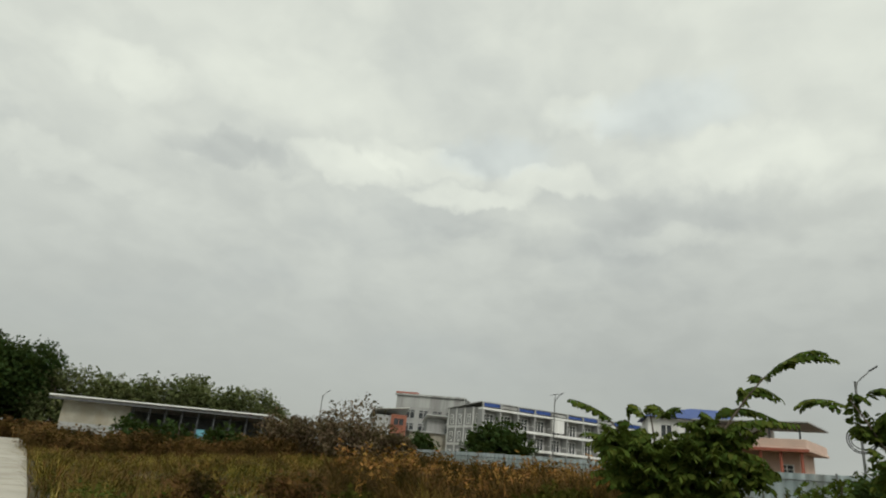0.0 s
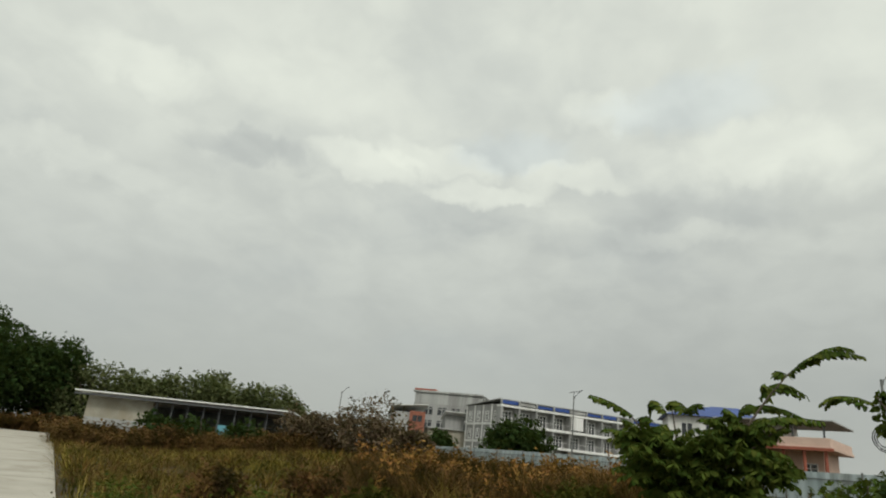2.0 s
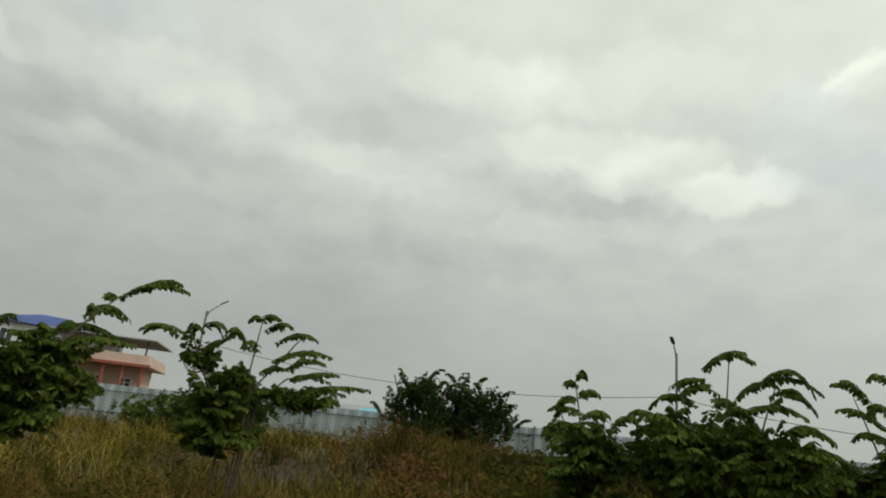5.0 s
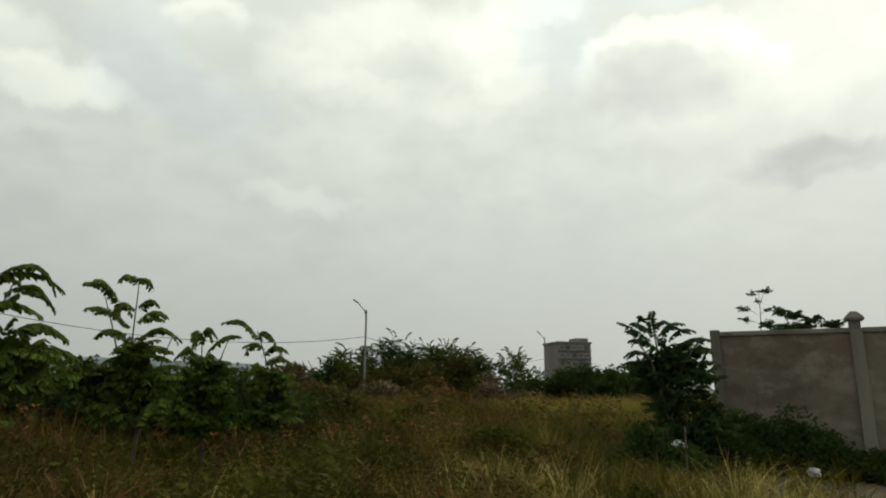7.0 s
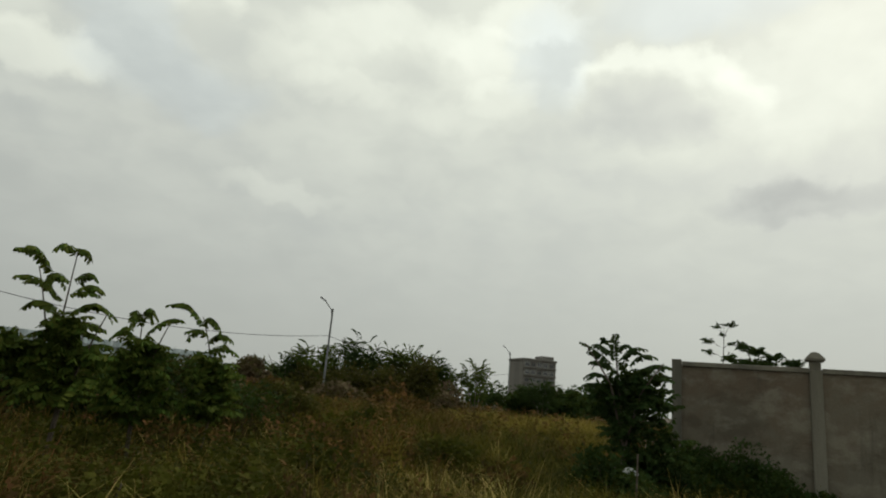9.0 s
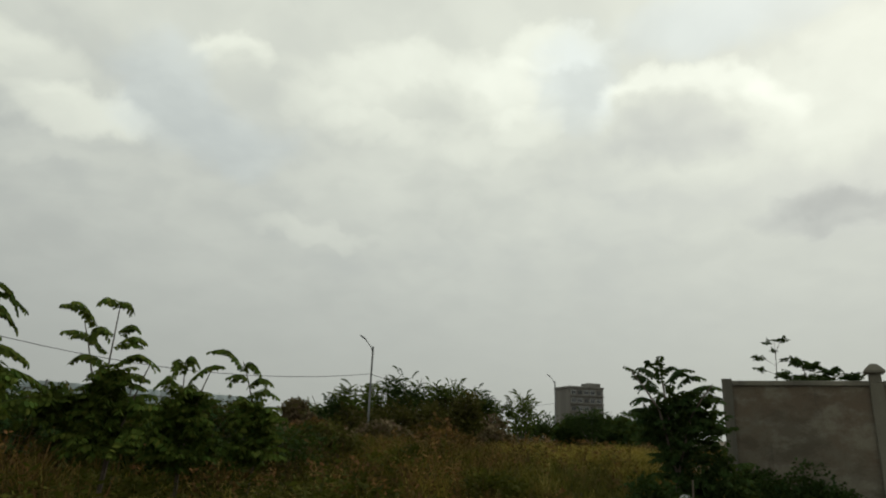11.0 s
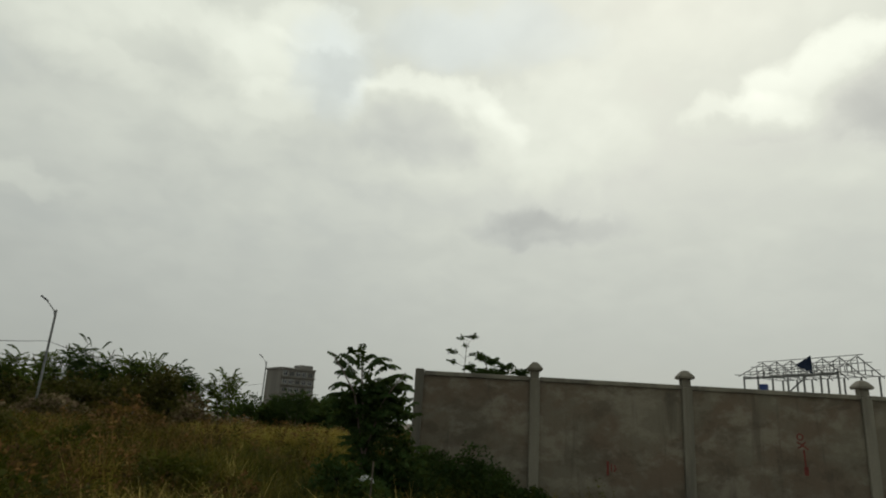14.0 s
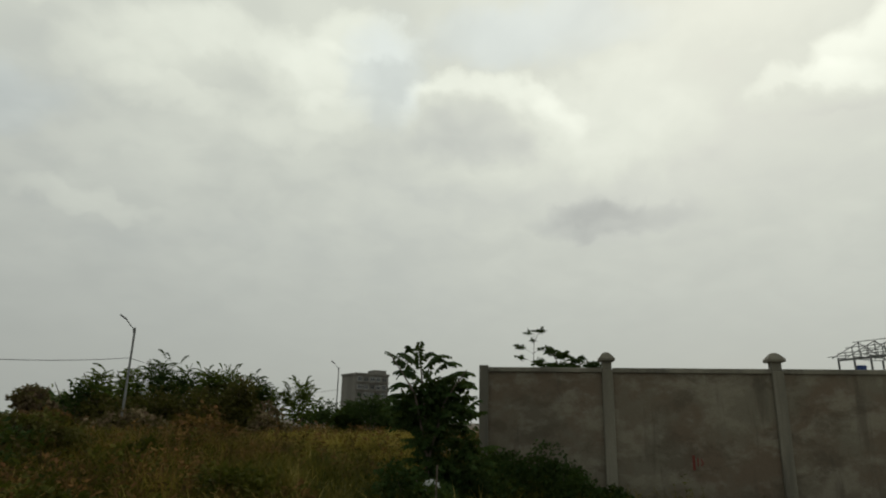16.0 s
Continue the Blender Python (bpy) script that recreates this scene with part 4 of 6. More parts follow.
candle_bush(-77.3, 7.6, [(-0.67, 2.27, -0.91, 2.39, -1.07, 2.31), (-0.59, 2.09, -0.61, 2.44, -0.44, 2.38), (-0.46, 2.46, -0.33, 2.53, -0.21, 2.44), (-0.2, 2.33, -0.13, 2.47, 0.01, 2.34), (0.16, 2.62, 0.06, 2.67, -0.0, 2.59),
                         (0.16, 2.62, 0.23, 2.71, 0.35, 2.64), (0.2, 2.51, 0.38, 2.63, 0.51, 2.57), (0.36, 2.37, 0.61, 2.55, 0.83, 2.48), (0.18, 2.32, 0.06, 2.37, -0.01, 2.28), (0.32, 2.14, 0.65, 2.34, 1.03, 2.31),
                         (0.48, 2.07, 0.67, 2.22, 0.9, 2.18), (0.26, 2.0, 0.34, 2.13, 0.48, 2.1), (0.59, 1.98, 0.83, 2.1, 1.09, 2.09), (0.57, 1.82, 0.99, 1.97, 1.49, 1.98), (-0.2, 2.33, -0.36, 2.28, -0.44, 2.11)],
            [(-0.12, 1.70, 0.45, 0.34), (0.75, 1.80, 0.50, 0.12), (-0.41, 2.12, 0.20, 0.17), (-0.02, 1.94, 0.24, 0.17), (-0.1, 1.35, 0.5, 0.3)],
            [(0.21, 1.51, 0.12, 1.98, 0.16, 2.63), (-0.07, 1.48, -0.37, 1.95, -0.6, 2.39), (0.17, 1.81, 0.46, 2.21, 0.63, 2.46), (0.26, 1.69, 0.54, 1.99, 0.97, 2.1)],
            "open candle-bush with tiers of long leaves beside a lamp post", STAND_B, seed=402)
candle_bush(-46.0, 6.7, [(-0.24, 2.21, -0.3, 2.26, -0.35, 2.2), (-0.23, 2.23, -0.19, 2.3, -0.12, 2.26), (-0.2, 2.05, -0.32, 2.1, -0.41, 2.02), (-0.2, 2.05, -0.1, 2.15, 0.01, 2.1),
                         (-0.21, 1.9, -0.37, 2.0, -0.49, 1.95), (-0.18, 1.86, -0.02, 1.97, 0.12, 1.91), (0.12, 1.8, 0.22, 1.93, 0.37, 1.88), (-0.41, 1.73, -0.48, 1.78, -0.54, 1.71)],
            [(-0.15, 1.72, 0.36, 0.18), (-0.12, 1.44, 0.46, 0.28), (0.14, 1.55, 0.3, 0.2), (-0.1, 1.1, 0.4, 0.3)],
            [(-0.06, 0.95, -0.14, 1.6, -0.24, 2.25), (-0.06, 0.95, -0.19, 1.48, -0.4, 1.96), (-0.06, 0.95, -0.02, 1.49, 0.08, 1.92)],
            "green candle-bush with a tufted top in dry grass", STAND_B, seed=403)
candle_bush(-36.0, 6.6, [(-0.32, 2.43, -0.11, 2.61, 0.14, 2.53), (-0.32, 2.35, -0.49, 2.37, -0.65, 2.26), (-0.4, 2.13, -0.67, 2.22, -0.85, 2.06), (-0.76, 1.95, -0.96, 2.02, -1.07, 1.91), (-0.08, 2.13, 0.1, 2.38, 0.35, 2.36),
                         (0.07, 2.27, 0.39, 2.42, 0.66, 2.24), (0.24, 2.13, 0.48, 2.28, 0.63, 2.09), (-0.07, 2.01, 0.28, 2.13, 0.52, 2.01), (0.34, 1.88, 0.59, 1.96, 0.76, 1.82), (-0.24, 2.1, -0.13, 2.2, -0.08, 2.07),
                         (-0.55, 2.16, -0.45, 2.3, -0.26, 2.33), (0.09, 1.99, -0.04, 2.07, -0.19, 1.96), (0.43, 1.72, 0.68, 1.79, 0.9, 1.67), (-0.57, 1.92, -0.73, 1.97, -0.87, 1.86)],
            [(-0.38, 1.82, 0.62, 0.22), (-0.35, 1.52, 0.85, 0.3), (0.27, 1.72, 0.46, 0.22), (-0.81, 1.6, 0.33, 0.22), (0.48, 1.53, 0.35, 0.15), (-0.2, 1.15, 0.7, 0.3)],
            [(-0.16, 0.96, -0.15, 1.65, -0.09, 2.54), (-0.23, 0.96, -0.36, 1.64, -0.57, 2.31), (-0.12, 0.96, 0.11, 1.66, 0.31, 2.33), (-0.27, 0.96, -0.65, 1.51, -0.92, 1.98)],
            "broad candle-bush with tall arching leaf stems", STAND_C, seed=404)
candle_bush(-25.8, 8.2, [(-0.18, 2.34, -0.38, 2.59, -0.58, 2.58), (-0.04, 2.66, -0.08, 2.71, -0.15, 2.64), (-0.03, 2.66, 0.03, 2.72, 0.12, 2.61), (-0.02, 2.4, 0.12, 2.52, 0.22, 2.44), (-0.08, 2.12, -0.31, 2.34, -0.56, 2.33),
                         (0.01, 2.21, 0.16, 2.33, 0.31, 2.26), (0.01, 1.98, 0.25, 2.13, 0.49, 1.98), (-0.08, 1.98, -0.3, 2.11, -0.44, 2.0), (-0.06, 2.26, -0.21, 2.4, -0.28, 2.25)],
            [(0.01, 1.85, 0.33, 0.16), (0.11, 1.57, 0.44, 0.2), (-0.45, 1.55, 0.4, 0.2), (0.0, 1.25, 0.5, 0.25)],
            [(0.1, 1.08, -0.04, 1.84, -0.03, 2.68), (0.1, 1.08, -0.18, 1.84, -0.38, 2.5), (0.13, 1.08, 0.27, 1.63, 0.39, 2.05)],
            "slender candle-bush with tiered drooping leaves", STAND_E, seed=405)
candle_bush(-19.8, 8.9, [(-0.15, 2.0, -0.23, 2.18, -0.25, 2.03), (-0.15, 2.03, -0.1, 2.19, -0.02, 2.04), (-0.07, 1.91, 0.11, 2.1, 0.31, 2.13), (-0.18, 1.85, -0.34, 1.94, -0.46, 1.81)],
            [(-0.06, 1.71, 0.34, 0.17), (-0.11, 1.46, 0.44, 0.2), (-0.05, 1.12, 0.5, 0.32)], [(-0.07, 1.05, -0.12, 1.58, -0.16, 2.16), (-0.04, 1.05, 0.06, 1.65, 0.17, 2.04)],
            "small bushy candle-bush in the weeds", STAND_E, seed=406)
candle_bush(-15.9, 9.2, [(-0.04, 2.11, -0.26, 2.36, -0.55, 2.33), (-0.07, 2.1, 0.05, 2.2, 0.18, 2.05), (0.03, 1.89, 0.18, 2.02, 0.36, 1.92), (0.06, 1.77, 0.25, 1.86, 0.45, 1.77), (0.03, 1.98, -0.1, 2.04, -0.19, 1.88)],
            [(0.13, 1.63, 0.27, 0.14), (0.19, 1.46, 0.35, 0.17), (0.15, 1.12, 0.45, 0.32)], [(0.23, 1.07, 0.12, 1.67, -0.07, 2.23)],
            "small candle-bush with one leaning stem", STAND_E, seed=407)
candle_bush(18.6, 12.3, [(-0.17, 2.36, -0.48, 2.61, -0.79, 2.76), (-0.12, 2.42, -0.16, 2.73, -0.11, 2.91), (-0.01, 2.45, 0.13, 2.67, 0.45, 2.65), (0.16, 2.38, 0.37, 2.57, 0.63, 2.52), (0.29, 2.22, 0.56, 2.4, 0.88, 2.35),
                         (-0.32, 2.68, -0.31, 2.8, -0.37, 2.82), (-0.21, 2.24, -0.4, 2.39, -0.58, 2.35), (-0.25, 2.07, -0.48, 2.19, -0.68, 2.06), (0.38, 2, 0.64, 2.19, 0.93, 2.1), (-0.09, 2.59, 0.04, 2.74, 0.19, 2.67),
                         (-0.19, 2.52, -0.37, 2.65, -0.52, 2.7), (-0.28, 1.9, -0.51, 1.99, -0.72, 1.92)],
            [(0.08, 2.12, 0.5, 0.36), (0.19, 1.71, 0.72, 0.46), (0.07, 1.29, 0.6, 0.36), (0.64, 1.63, 0.35, 0.55), (0.37, 0.74, 0.7, 0.45), (0.85, 0.95, 0.4, 0.55), (-0.3, 1.75, 0.5, 0.45), (0.35, 2.05, 0.5, 0.3)],
            [(0.06, 0.88, -0.02, 1.8, -0.15, 2.84), (0.06, 0.88, -0.18, 1.96, -0.66, 2.68), (0.09, 0.88, 0.34, 1.83, 0.73, 2.4)],
            "dark young tree with layered branches beside the end of the wall", STAND_D, leaflet=0.11, width=0.046, gap=0.042, leaf_long=(0.42, 0.75), fill=0.8, mat=M_DARKLEAF, seed=408, name="young_tree", group="trees round the field", lift=0.35, wood_wide=0.03)
candle_bush(26.4, 25, [], [(-0.36, 4.36, 0.26, 0.12), (0.42, 4.98, 0.26, 0.12), (-0.3, 3.95, 0.24, 0.13), (-0.02, 4.9, 0.18, 0.12), (0.48, 4.3, 0.2, 0.1), (0.15, 4.6, 0.16, 0.1)],
            [(0.14, 3.1, 0.18, 3.95, 0.2, 4.93), (0.14, 3.1, 0.18, 4.05, -0.34, 4.36), (0.14, 3.1, 0.2, 4.5, 0.44, 5.0), (0.14, 3.1, 0.16, 3.75, -0.3, 3.95), (0.14, 3.1, 0.18, 4.1, 0.48, 4.32)],
            "slender sapling with small leaves behind the wall", STAND_D, leaflet=0.085, width=0.04, gap=0.055, leaf_long=(0.28, 0.45), fill=0.4, mat=M_DARKLEAF, seed=409,
            name="slender_tree", group="trees round the field", wood_wide=0.018)
candle_bush(29.6, 24, [], [(-0.55, 4.1, 0.26, 0.16), (-0.15, 3.95, 0.3, 0.16), (0.35, 3.78, 0.36, 0.16), (0.95, 3.6, 0.4, 0.12), (-0.95, 3.66, 0.28, 0.16), (-0.2, 3.5, 0.8, 0.22), (0.05, 2.8, 1.0, 0.6)],
            [(-0.1, 2.67, -0.22, 3.35, -0.53, 4.15), (-0.1, 2.67, 0.18, 3.44, 0.85, 3.7), (-0.1, 2.67, -0.5, 3.3, -1.0, 3.7)],
            "spreading dark bush showing over the wall", STAND_D, leaflet=0.10, width=0.05, gap=0.055, leaf_long=(0.25, 0.42), fill=0.8, mat=M_DARKLEAF, seed=410, wood_wide=0.03)


def hedge_tree(az, d, top, wide, label, mat, seed, group="trees round the field", leaflet=0.125, gap=0.075, leaf_long=(0.7, 1.25), fill=1.15, lift=0.22):
    """A low spreading tree of upswept feathery boughs: a broad foot and two or three domes of different height."""
    r = np.random.default_rng(seed)
    half = wide / 2
    low = 0.9
    masses = [(0, low + 0.35 * (top - low), half * 0.85, (top - low) * 0.36), (r.uniform(-0.3, 0.3) * half, low + 0.66 * (top - low), half * 0.55, (top - low) * 0.24)]
    masses.append((r.choice([-1, 1]) * half * 0.55, low + 0.55 * (top - low), half * 0.42, (top - low) * 0.22))
    boughs = []
    for k in range(7):
        a = -1 + 2 * (k + r.uniform(0.1, 0.9)) / 7
        h = low + (top - low) * (0.98 - 0.5 * a * a) * r.uniform(0.82, 1.0)
        x = a * half * 0.85
        s = np.sign(a) * r.uniform(0.3, 0.7) + r.normal(0, 0.15)
        boughs.append((x, h - 0.55, x + 0.5 * s, h - 0.08, x + s, h - 0.02))
    stems = [(0.1 * half * a, low, 0.35 * half * a, low + 0.4 * (top - low), 0.7 * half * a, low + 0.8 * (top - low)) for a in (-1, 0.1, 0.9)]
    return candle_bush(az, d, boughs, masses, stems, label, (0.0, 0.0), leaflet, leaflet * 0.42, gap, leaf_long, fill, mat, seed, "hedge_tree", group, lift, 0.05)


LEAF_CARD = (np.array([(0, 0, 0), (0.32, 0.45, 0.10), (0, 1.0, -0.06), (-0.32, 0.45, 0.10)], dtype=float), np.array([(0, 1, 2, 3)]))
SPRAY = (np.concatenate([np.array([(x * 0.7 * math.cos(a) - y * 0.75 * math.sin(a), x * 0.7 * math.sin(a) + y * 0.75 * math.cos(a) + 0.25 * k, z) for x, y, z in LEAF_CARD[0]])
                         for k, a in ((0, 0.9), (0.5, -0.8), (1, 0.1))]),
         np.array([(4 * k, 4 * k + 1, 4 * k + 2, 4 * k + 3) for k in range(3)]))


def tree(name, az, d, top, wide, label, mat, count, leaf, clumps=9, trunk=0.12, low=0.15, squash=1.0, group="trees round the field", airy=0.0, seed=1, bare=0, origin=(0.0, 0.0)):
    """A tree or bush: tapered trunk, limbs to every clump, and clumps of leaf sprays with gaps between them. top: height of the crown's top over the road."""
    r = np.random.default_rng(seed)
    bx, by = polar(az, d, origin)
    z0 = float(height(bx, by))
    tall = top - z0
    plant = thing(name, pose(bx, by, z0 - 0.1), label, name.replace("_", " ").split()[-1], group)
    wood = rod([(0, 0, 0), (0.05 * wide * r.normal(), 0.03 * wide * r.normal(), tall * 0.3), (0.06 * wide * r.normal(), 0, tall * 0.7)], trunk, 7, trunk * 0.35)
    spots, ways = [], []
    per = count // clumps
    for k in range(clumps):
        a = 2 * math.pi * k / clumps + r.normal(0, 0.3)
        u = r.uniform(0.15, 1.0) ** 0.6
        rad = wide / 2 * 0.72 * u
        zz = tall * (low + (1 - low) * r.uniform(0.25, 0.86) * (1.12 - 0.45 * u * squash))
        c = np.array([math.sin(a) * rad, math.cos(a) * rad, min(zz, tall * 0.9)])
        size = np.array([wide * 0.22, wide * 0.22, min(tall * 0.2, wide * 0.2)]) * r.uniform(0.7, 1.3)
        c[2] = min(c[2], tall - size[2] * 0.9)
        rod([(0, 0, tall * 0.22), tuple(c * (0.5, 0.5, 0.62)), tuple(c)], trunk * 0.42, 5, trunk * 0.1, bm=wood)
        q = r.normal(0, 1, (per, 3))
        q /= np.linalg.norm(q, axis=1)[:, None]
        q *= (r.uniform(0.15, 1.0, per) ** 0.45)[:, None] * (1 + 0.25 * np.sin(5 * q[:, :1] + 4 * q[:, 1:2] + k))
        p = c + q * size
        keep = r.uniform(0, 1, per) > airy
        spots.append(p[keep])
        ways.append((q * (1, 1, 0.7) + r.normal(0, 0.45, (per, 3)) + (0, 0, 0.12))[keep])
        for i in range(bare):
            w = r.normal(0, 1, 3)
            w[2] = abs(w[2]) + 0.4
            w /= np.linalg.norm(w)
            rod([tuple(c), tuple(c + w * size * 0.8), tuple(c + w * size * 1.25 + r.normal(0, 0.06, 3))], trunk * 0.09, 3, trunk * 0.04, bm=wood)
    spots, ways = np.concatenate(spots), np.concatenate(ways)
    spots[:, 2] = np.maximum(spots[:, 2], 0.12)
    part("trunk", wood, M_BARK, plant)
    v, f = scatter(SPRAY, spots, frames(ways, r.uniform(-1.2, 1.2, len(spots))), leaf * r.uniform(0.6, 1.3, len(spots)))
    tagged(raw("crown", v, f, mat, plant), kind="stuff")
    return plant


tree("broadleaf_tree", -150.8, 92, 15.4, 16.0, "dense dark green tree with a rounded crown", M_DARKLEAF, 20000, 0.44, 30, 0.6, 0.03, seed=3)
tree("broadleaf_tree", -146.3, 94, 13.0, 11.0, "dense dark green tree with a rounded crown", M_DARKLEAF, 12000, 0.42, 22, 0.45, 0.03, seed=4)
tree("broadleaf_tree", -158.5, 90, 16.0, 19.0, "dense dark green tree with a rounded crown", M_DARKLEAF, 12000, 0.48, 24, 0.6, 0.03, seed=5)
# the haze on these trees is only their paler leaf colour
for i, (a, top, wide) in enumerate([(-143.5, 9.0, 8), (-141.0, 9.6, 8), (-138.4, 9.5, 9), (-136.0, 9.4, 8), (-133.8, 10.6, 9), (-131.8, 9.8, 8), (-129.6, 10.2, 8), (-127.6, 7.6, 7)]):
    tree("far_tree", a, 92, top, wide, "hazy green tree behind the long shed" if i % 3 else "thinly leaved tree behind the long shed", M_HAZYLEAF, 4600, 0.40, 13, 0.22, 0.1, seed=20 + i, airy=0.4 if i % 3 == 0 else 0.1, bare=4 if i % 3 == 0 else 0)
for i, (a, d, top, wide) in enumerate([(-126.0, 52, 4.7, 4.5), (-123.4, 50, 5.1, 4.8), (-120.8, 46, 5.5, 5.6), (-118.8, 44, 4.8, 4.5), (-117.3, 42, 3.4, 3.4)]):
    tree("dry_bush", a, d, top, wide, "sparse brown bush with half-bare twigs", M_DRYLEAF, 3600, 0.2, 14, 0.08, 0.0, seed=40 + i, airy=0.2, bare=5)
for i, (a, d, top, wide) in enumerate([(-137.6, 54, 3.2, 3.2), (-134.6, 53, 3.5, 3.6), (-131.0, 52, 3.3, 3.4)]):
    tree("dark_bush", a, d, top, wide, "dark tangled bush before the open shed front", M_DARKLEAF, 900, 0.34, 10, 0.06, 0.0, seed=45 + i, airy=0.25, bare=3)
tree("round_bush", -108.2, 58, 5.75, 6.2, "rounded dark green bush before the hotel", M_DARKLEAF, 4500, 0.42, 18, 0.16, 0.0, seed=50)
tree("round_bush", -115.0, 72, 4.9, 4.6, "low green bush before the houses", M_DARKLEAF, 1800, 0.4, 12, 0.12, 0.0, seed=51)
tree("leafy_bush", -79.0, 20, 2.6, 3.2, "dark leafy bush at the foot of a lamp post", M_DARKLEAF, 1800, 0.22, 12, 0.06, 0.0, seed=52)
tree("leafy_bush", -83.0, 23, 2.7, 2.6, "thin leafy bush before the fence", M_LEAF, 900, 0.2, 9, 0.05, 0.0, seed=53, airy=0.3)
tree("far_tree", -76.0, 60, 5.0, 7, "hazy low tree behind the fence", M_HAZYLEAF, 1500, 0.5, 10, 0.15, 0.0, seed=54)
for i, (a, d, top, wide) in enumerate([(-62.0, 21.5, 3.9, 2.6), (-60.4, 22.5, 3.4, 2.4), (-58.6, 22.0, 4.0, 2.0), (-56.4, 21.5, 3.6, 2.2)]):
    hedge_tree(a, d, top + 0.35, wide * 1.1, "dark feathery young tree with upswept branches", M_DARKLEAF, 60 + i, leaflet=0.16, gap=0.085, leaf_long=(0.55, 0.95), fill=0.8, lift=0.8)
for i, (a, d, top, wide) in enumerate([(-10.6, 43, 3.5, 3.0), (-8.6, 43, 4.25, 3.4), (-6.3, 44, 4.6, 3.6), (-4.3, 44, 5.45, 3.6), (-1.9, 44, 4.85, 4.0), (0.3, 44, 4.95, 3.8), (2.0, 45, 4.5, 3.0), (3.6, 45, 3.6, 2.4), (6.1, 45, 4.3, 2.6)]):
    hedge_tree(a, d, top + 0.3, wide * 1.1, "green feathery tree at the far side of the field", M_LEAF if i % 3 else M_DARKLEAF, 170 + i)
for i, (a, d, top, wide) in enumerate([(-7.4, 42, 3.6, 4.0), (-3.0, 42, 4.0, 4.6), (-0.6, 42.5, 4.0, 4.0), (1.2, 43, 4.1, 3.4)]):
    tree("field_tree", a, d, top, wide, "brownish green spreading bush at the far side of the field", M_HAZEL, 3800, 0.2, 14, 0.1, 0.0, squash=1.2, seed=70 + i, bare=5)
hedge_tree(12.0, 59, 4.2, 5.6, "dark bush beyond the yellow clearing", M_DARKLEAF, 190)
for i, (a, d, top, wide) in enumerate([(10.2, 62, 3.6, 3.6), (13.9, 62, 3.5, 3.8), (15.2, 80, 4.8, 6), (7.6, 95, 4.6, 8), (17.5, 90, 5.5, 8)]):
    tree("field_tree", a, d, top, wide, "dark green bush beyond the field", M_DARKLEAF, 1600, 0.4, 12, 0.12, 0.0, seed=80 + i)
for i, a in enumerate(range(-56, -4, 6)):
    tree("far_tree", a + 2 * math.sin(i * 2.1), 60 + 6 * math.sin(i * 1.3), 3.6 + 0.6 * math.sin(i * 4.1), 9, "hazy low trees on the far side of the fence", M_HAZYLEAF, 2400, 0.36, 10, 0.15, 0.0, seed=90 + i, airy=0.2, bare=3 if i > 6 else 0)
for i, (a, d, top, wide) in enumerate([(-1.6, 37, 2.3, 3.0), (3.9, 38, 2.5, 2.4), (-12.0, 27, 1.95, 2.6), (-6.0, 26, 1.9, 2.6), (-0.5, 24, 1.8, 2.4), (-16.5, 22, 1.9, 2.0), (-24, 13, 1.55, 1.3), (-13.0, 42, 3.6, 2.6)]):
    tree("dry_bush", a, d, top, wide, "withered brown bush standing in the field", M_DRYLEAF if i % 2 else M_BROWN, 1500, 0.006 * d + 0.02, 11, 0.04, 0.0, group="dry bushes in the field", seed=130 + i, airy=0.3, bare=6)
for i, (a, d, top, wide) in enumerate([(-54, 13.0, 1.75, 2.2), (-41, 12.5, 1.9, 2.4), (-37, 13.5, 2.0, 2.8), (-32.5, 12.0, 2.35, 2.8), (-28.5, 12.6, 2.4, 2.8), (-23.5, 12.2, 2.3, 2.6), (-20, 13.4, 2.3, 2.8), (-16.5, 13.0, 2.15, 2.6), (-11.5, 15.0, 1.85, 2.2)]):
    tree("leafy_bush", a, d, top, wide, "tangled green bush behind the candle-bushes" if i % 2 else "brownish green bush behind the candle-bushes", M_DARKLEAF if i % 2 else M_HAZEL, 2600, 0.10, 13, 0.04, 0.0, group="bushes behind the shrubs", seed=500 + i, bare=3)
for i, (a, d, top, wide) in enumerate([(-30, 5.0, 0.95, 1.1), (-20, 6.0, 1.0, 1.2), (-47, 5.4, 1.0, 1.0), (-8, 8.5, 1.05, 1.3), (-58, 8, 1.2, 1.2), (-118, 7.5, 0.95, 1.2), (-131, 9, 0.9, 1.2), (-106, 12, 1.35, 1.4), (-126, 15, 1.2, 1.6), (4, 12, 1.05, 1.3), (-36, 4.2, 0.8, 1.0), (-13, 5.2, 0.75, 1.0), (-2, 6.4, 0.8, 1.1), (-26, 9.5, 1.1, 1.3), (9, 9.6, 0.8, 1.2), (-4, 14, 1.2, 1.5), (-16, 12, 1.2, 1.4), (14, 7.4, 0.6, 1.0), (-64, 11, 1.4, 1.3), (-70, 6.2, 0.95, 1.1), (-52, 12.5, 1.5, 1.4), (-134, 6.4, 0.7, 1.1), (-112, 9.5, 1.2, 1.3), (-122, 11, 1.15, 1.2), (-133, 14, 1.2, 1.4), (-103, 17, 1.7, 1.6), (-115, 20, 1.7, 1.8)]):
    tree("low_weed_bush", a, d, top, wide, "low dark green weed bush in the tall grass" if i % 2 else "low withered brown weed bush in the grass", M_WEED if i % 2 else M_BROWN, 1300, 0.05 + 0.003 * d, 10, 0.02, 0.0, group="weed bushes in the field", seed=150 + i)
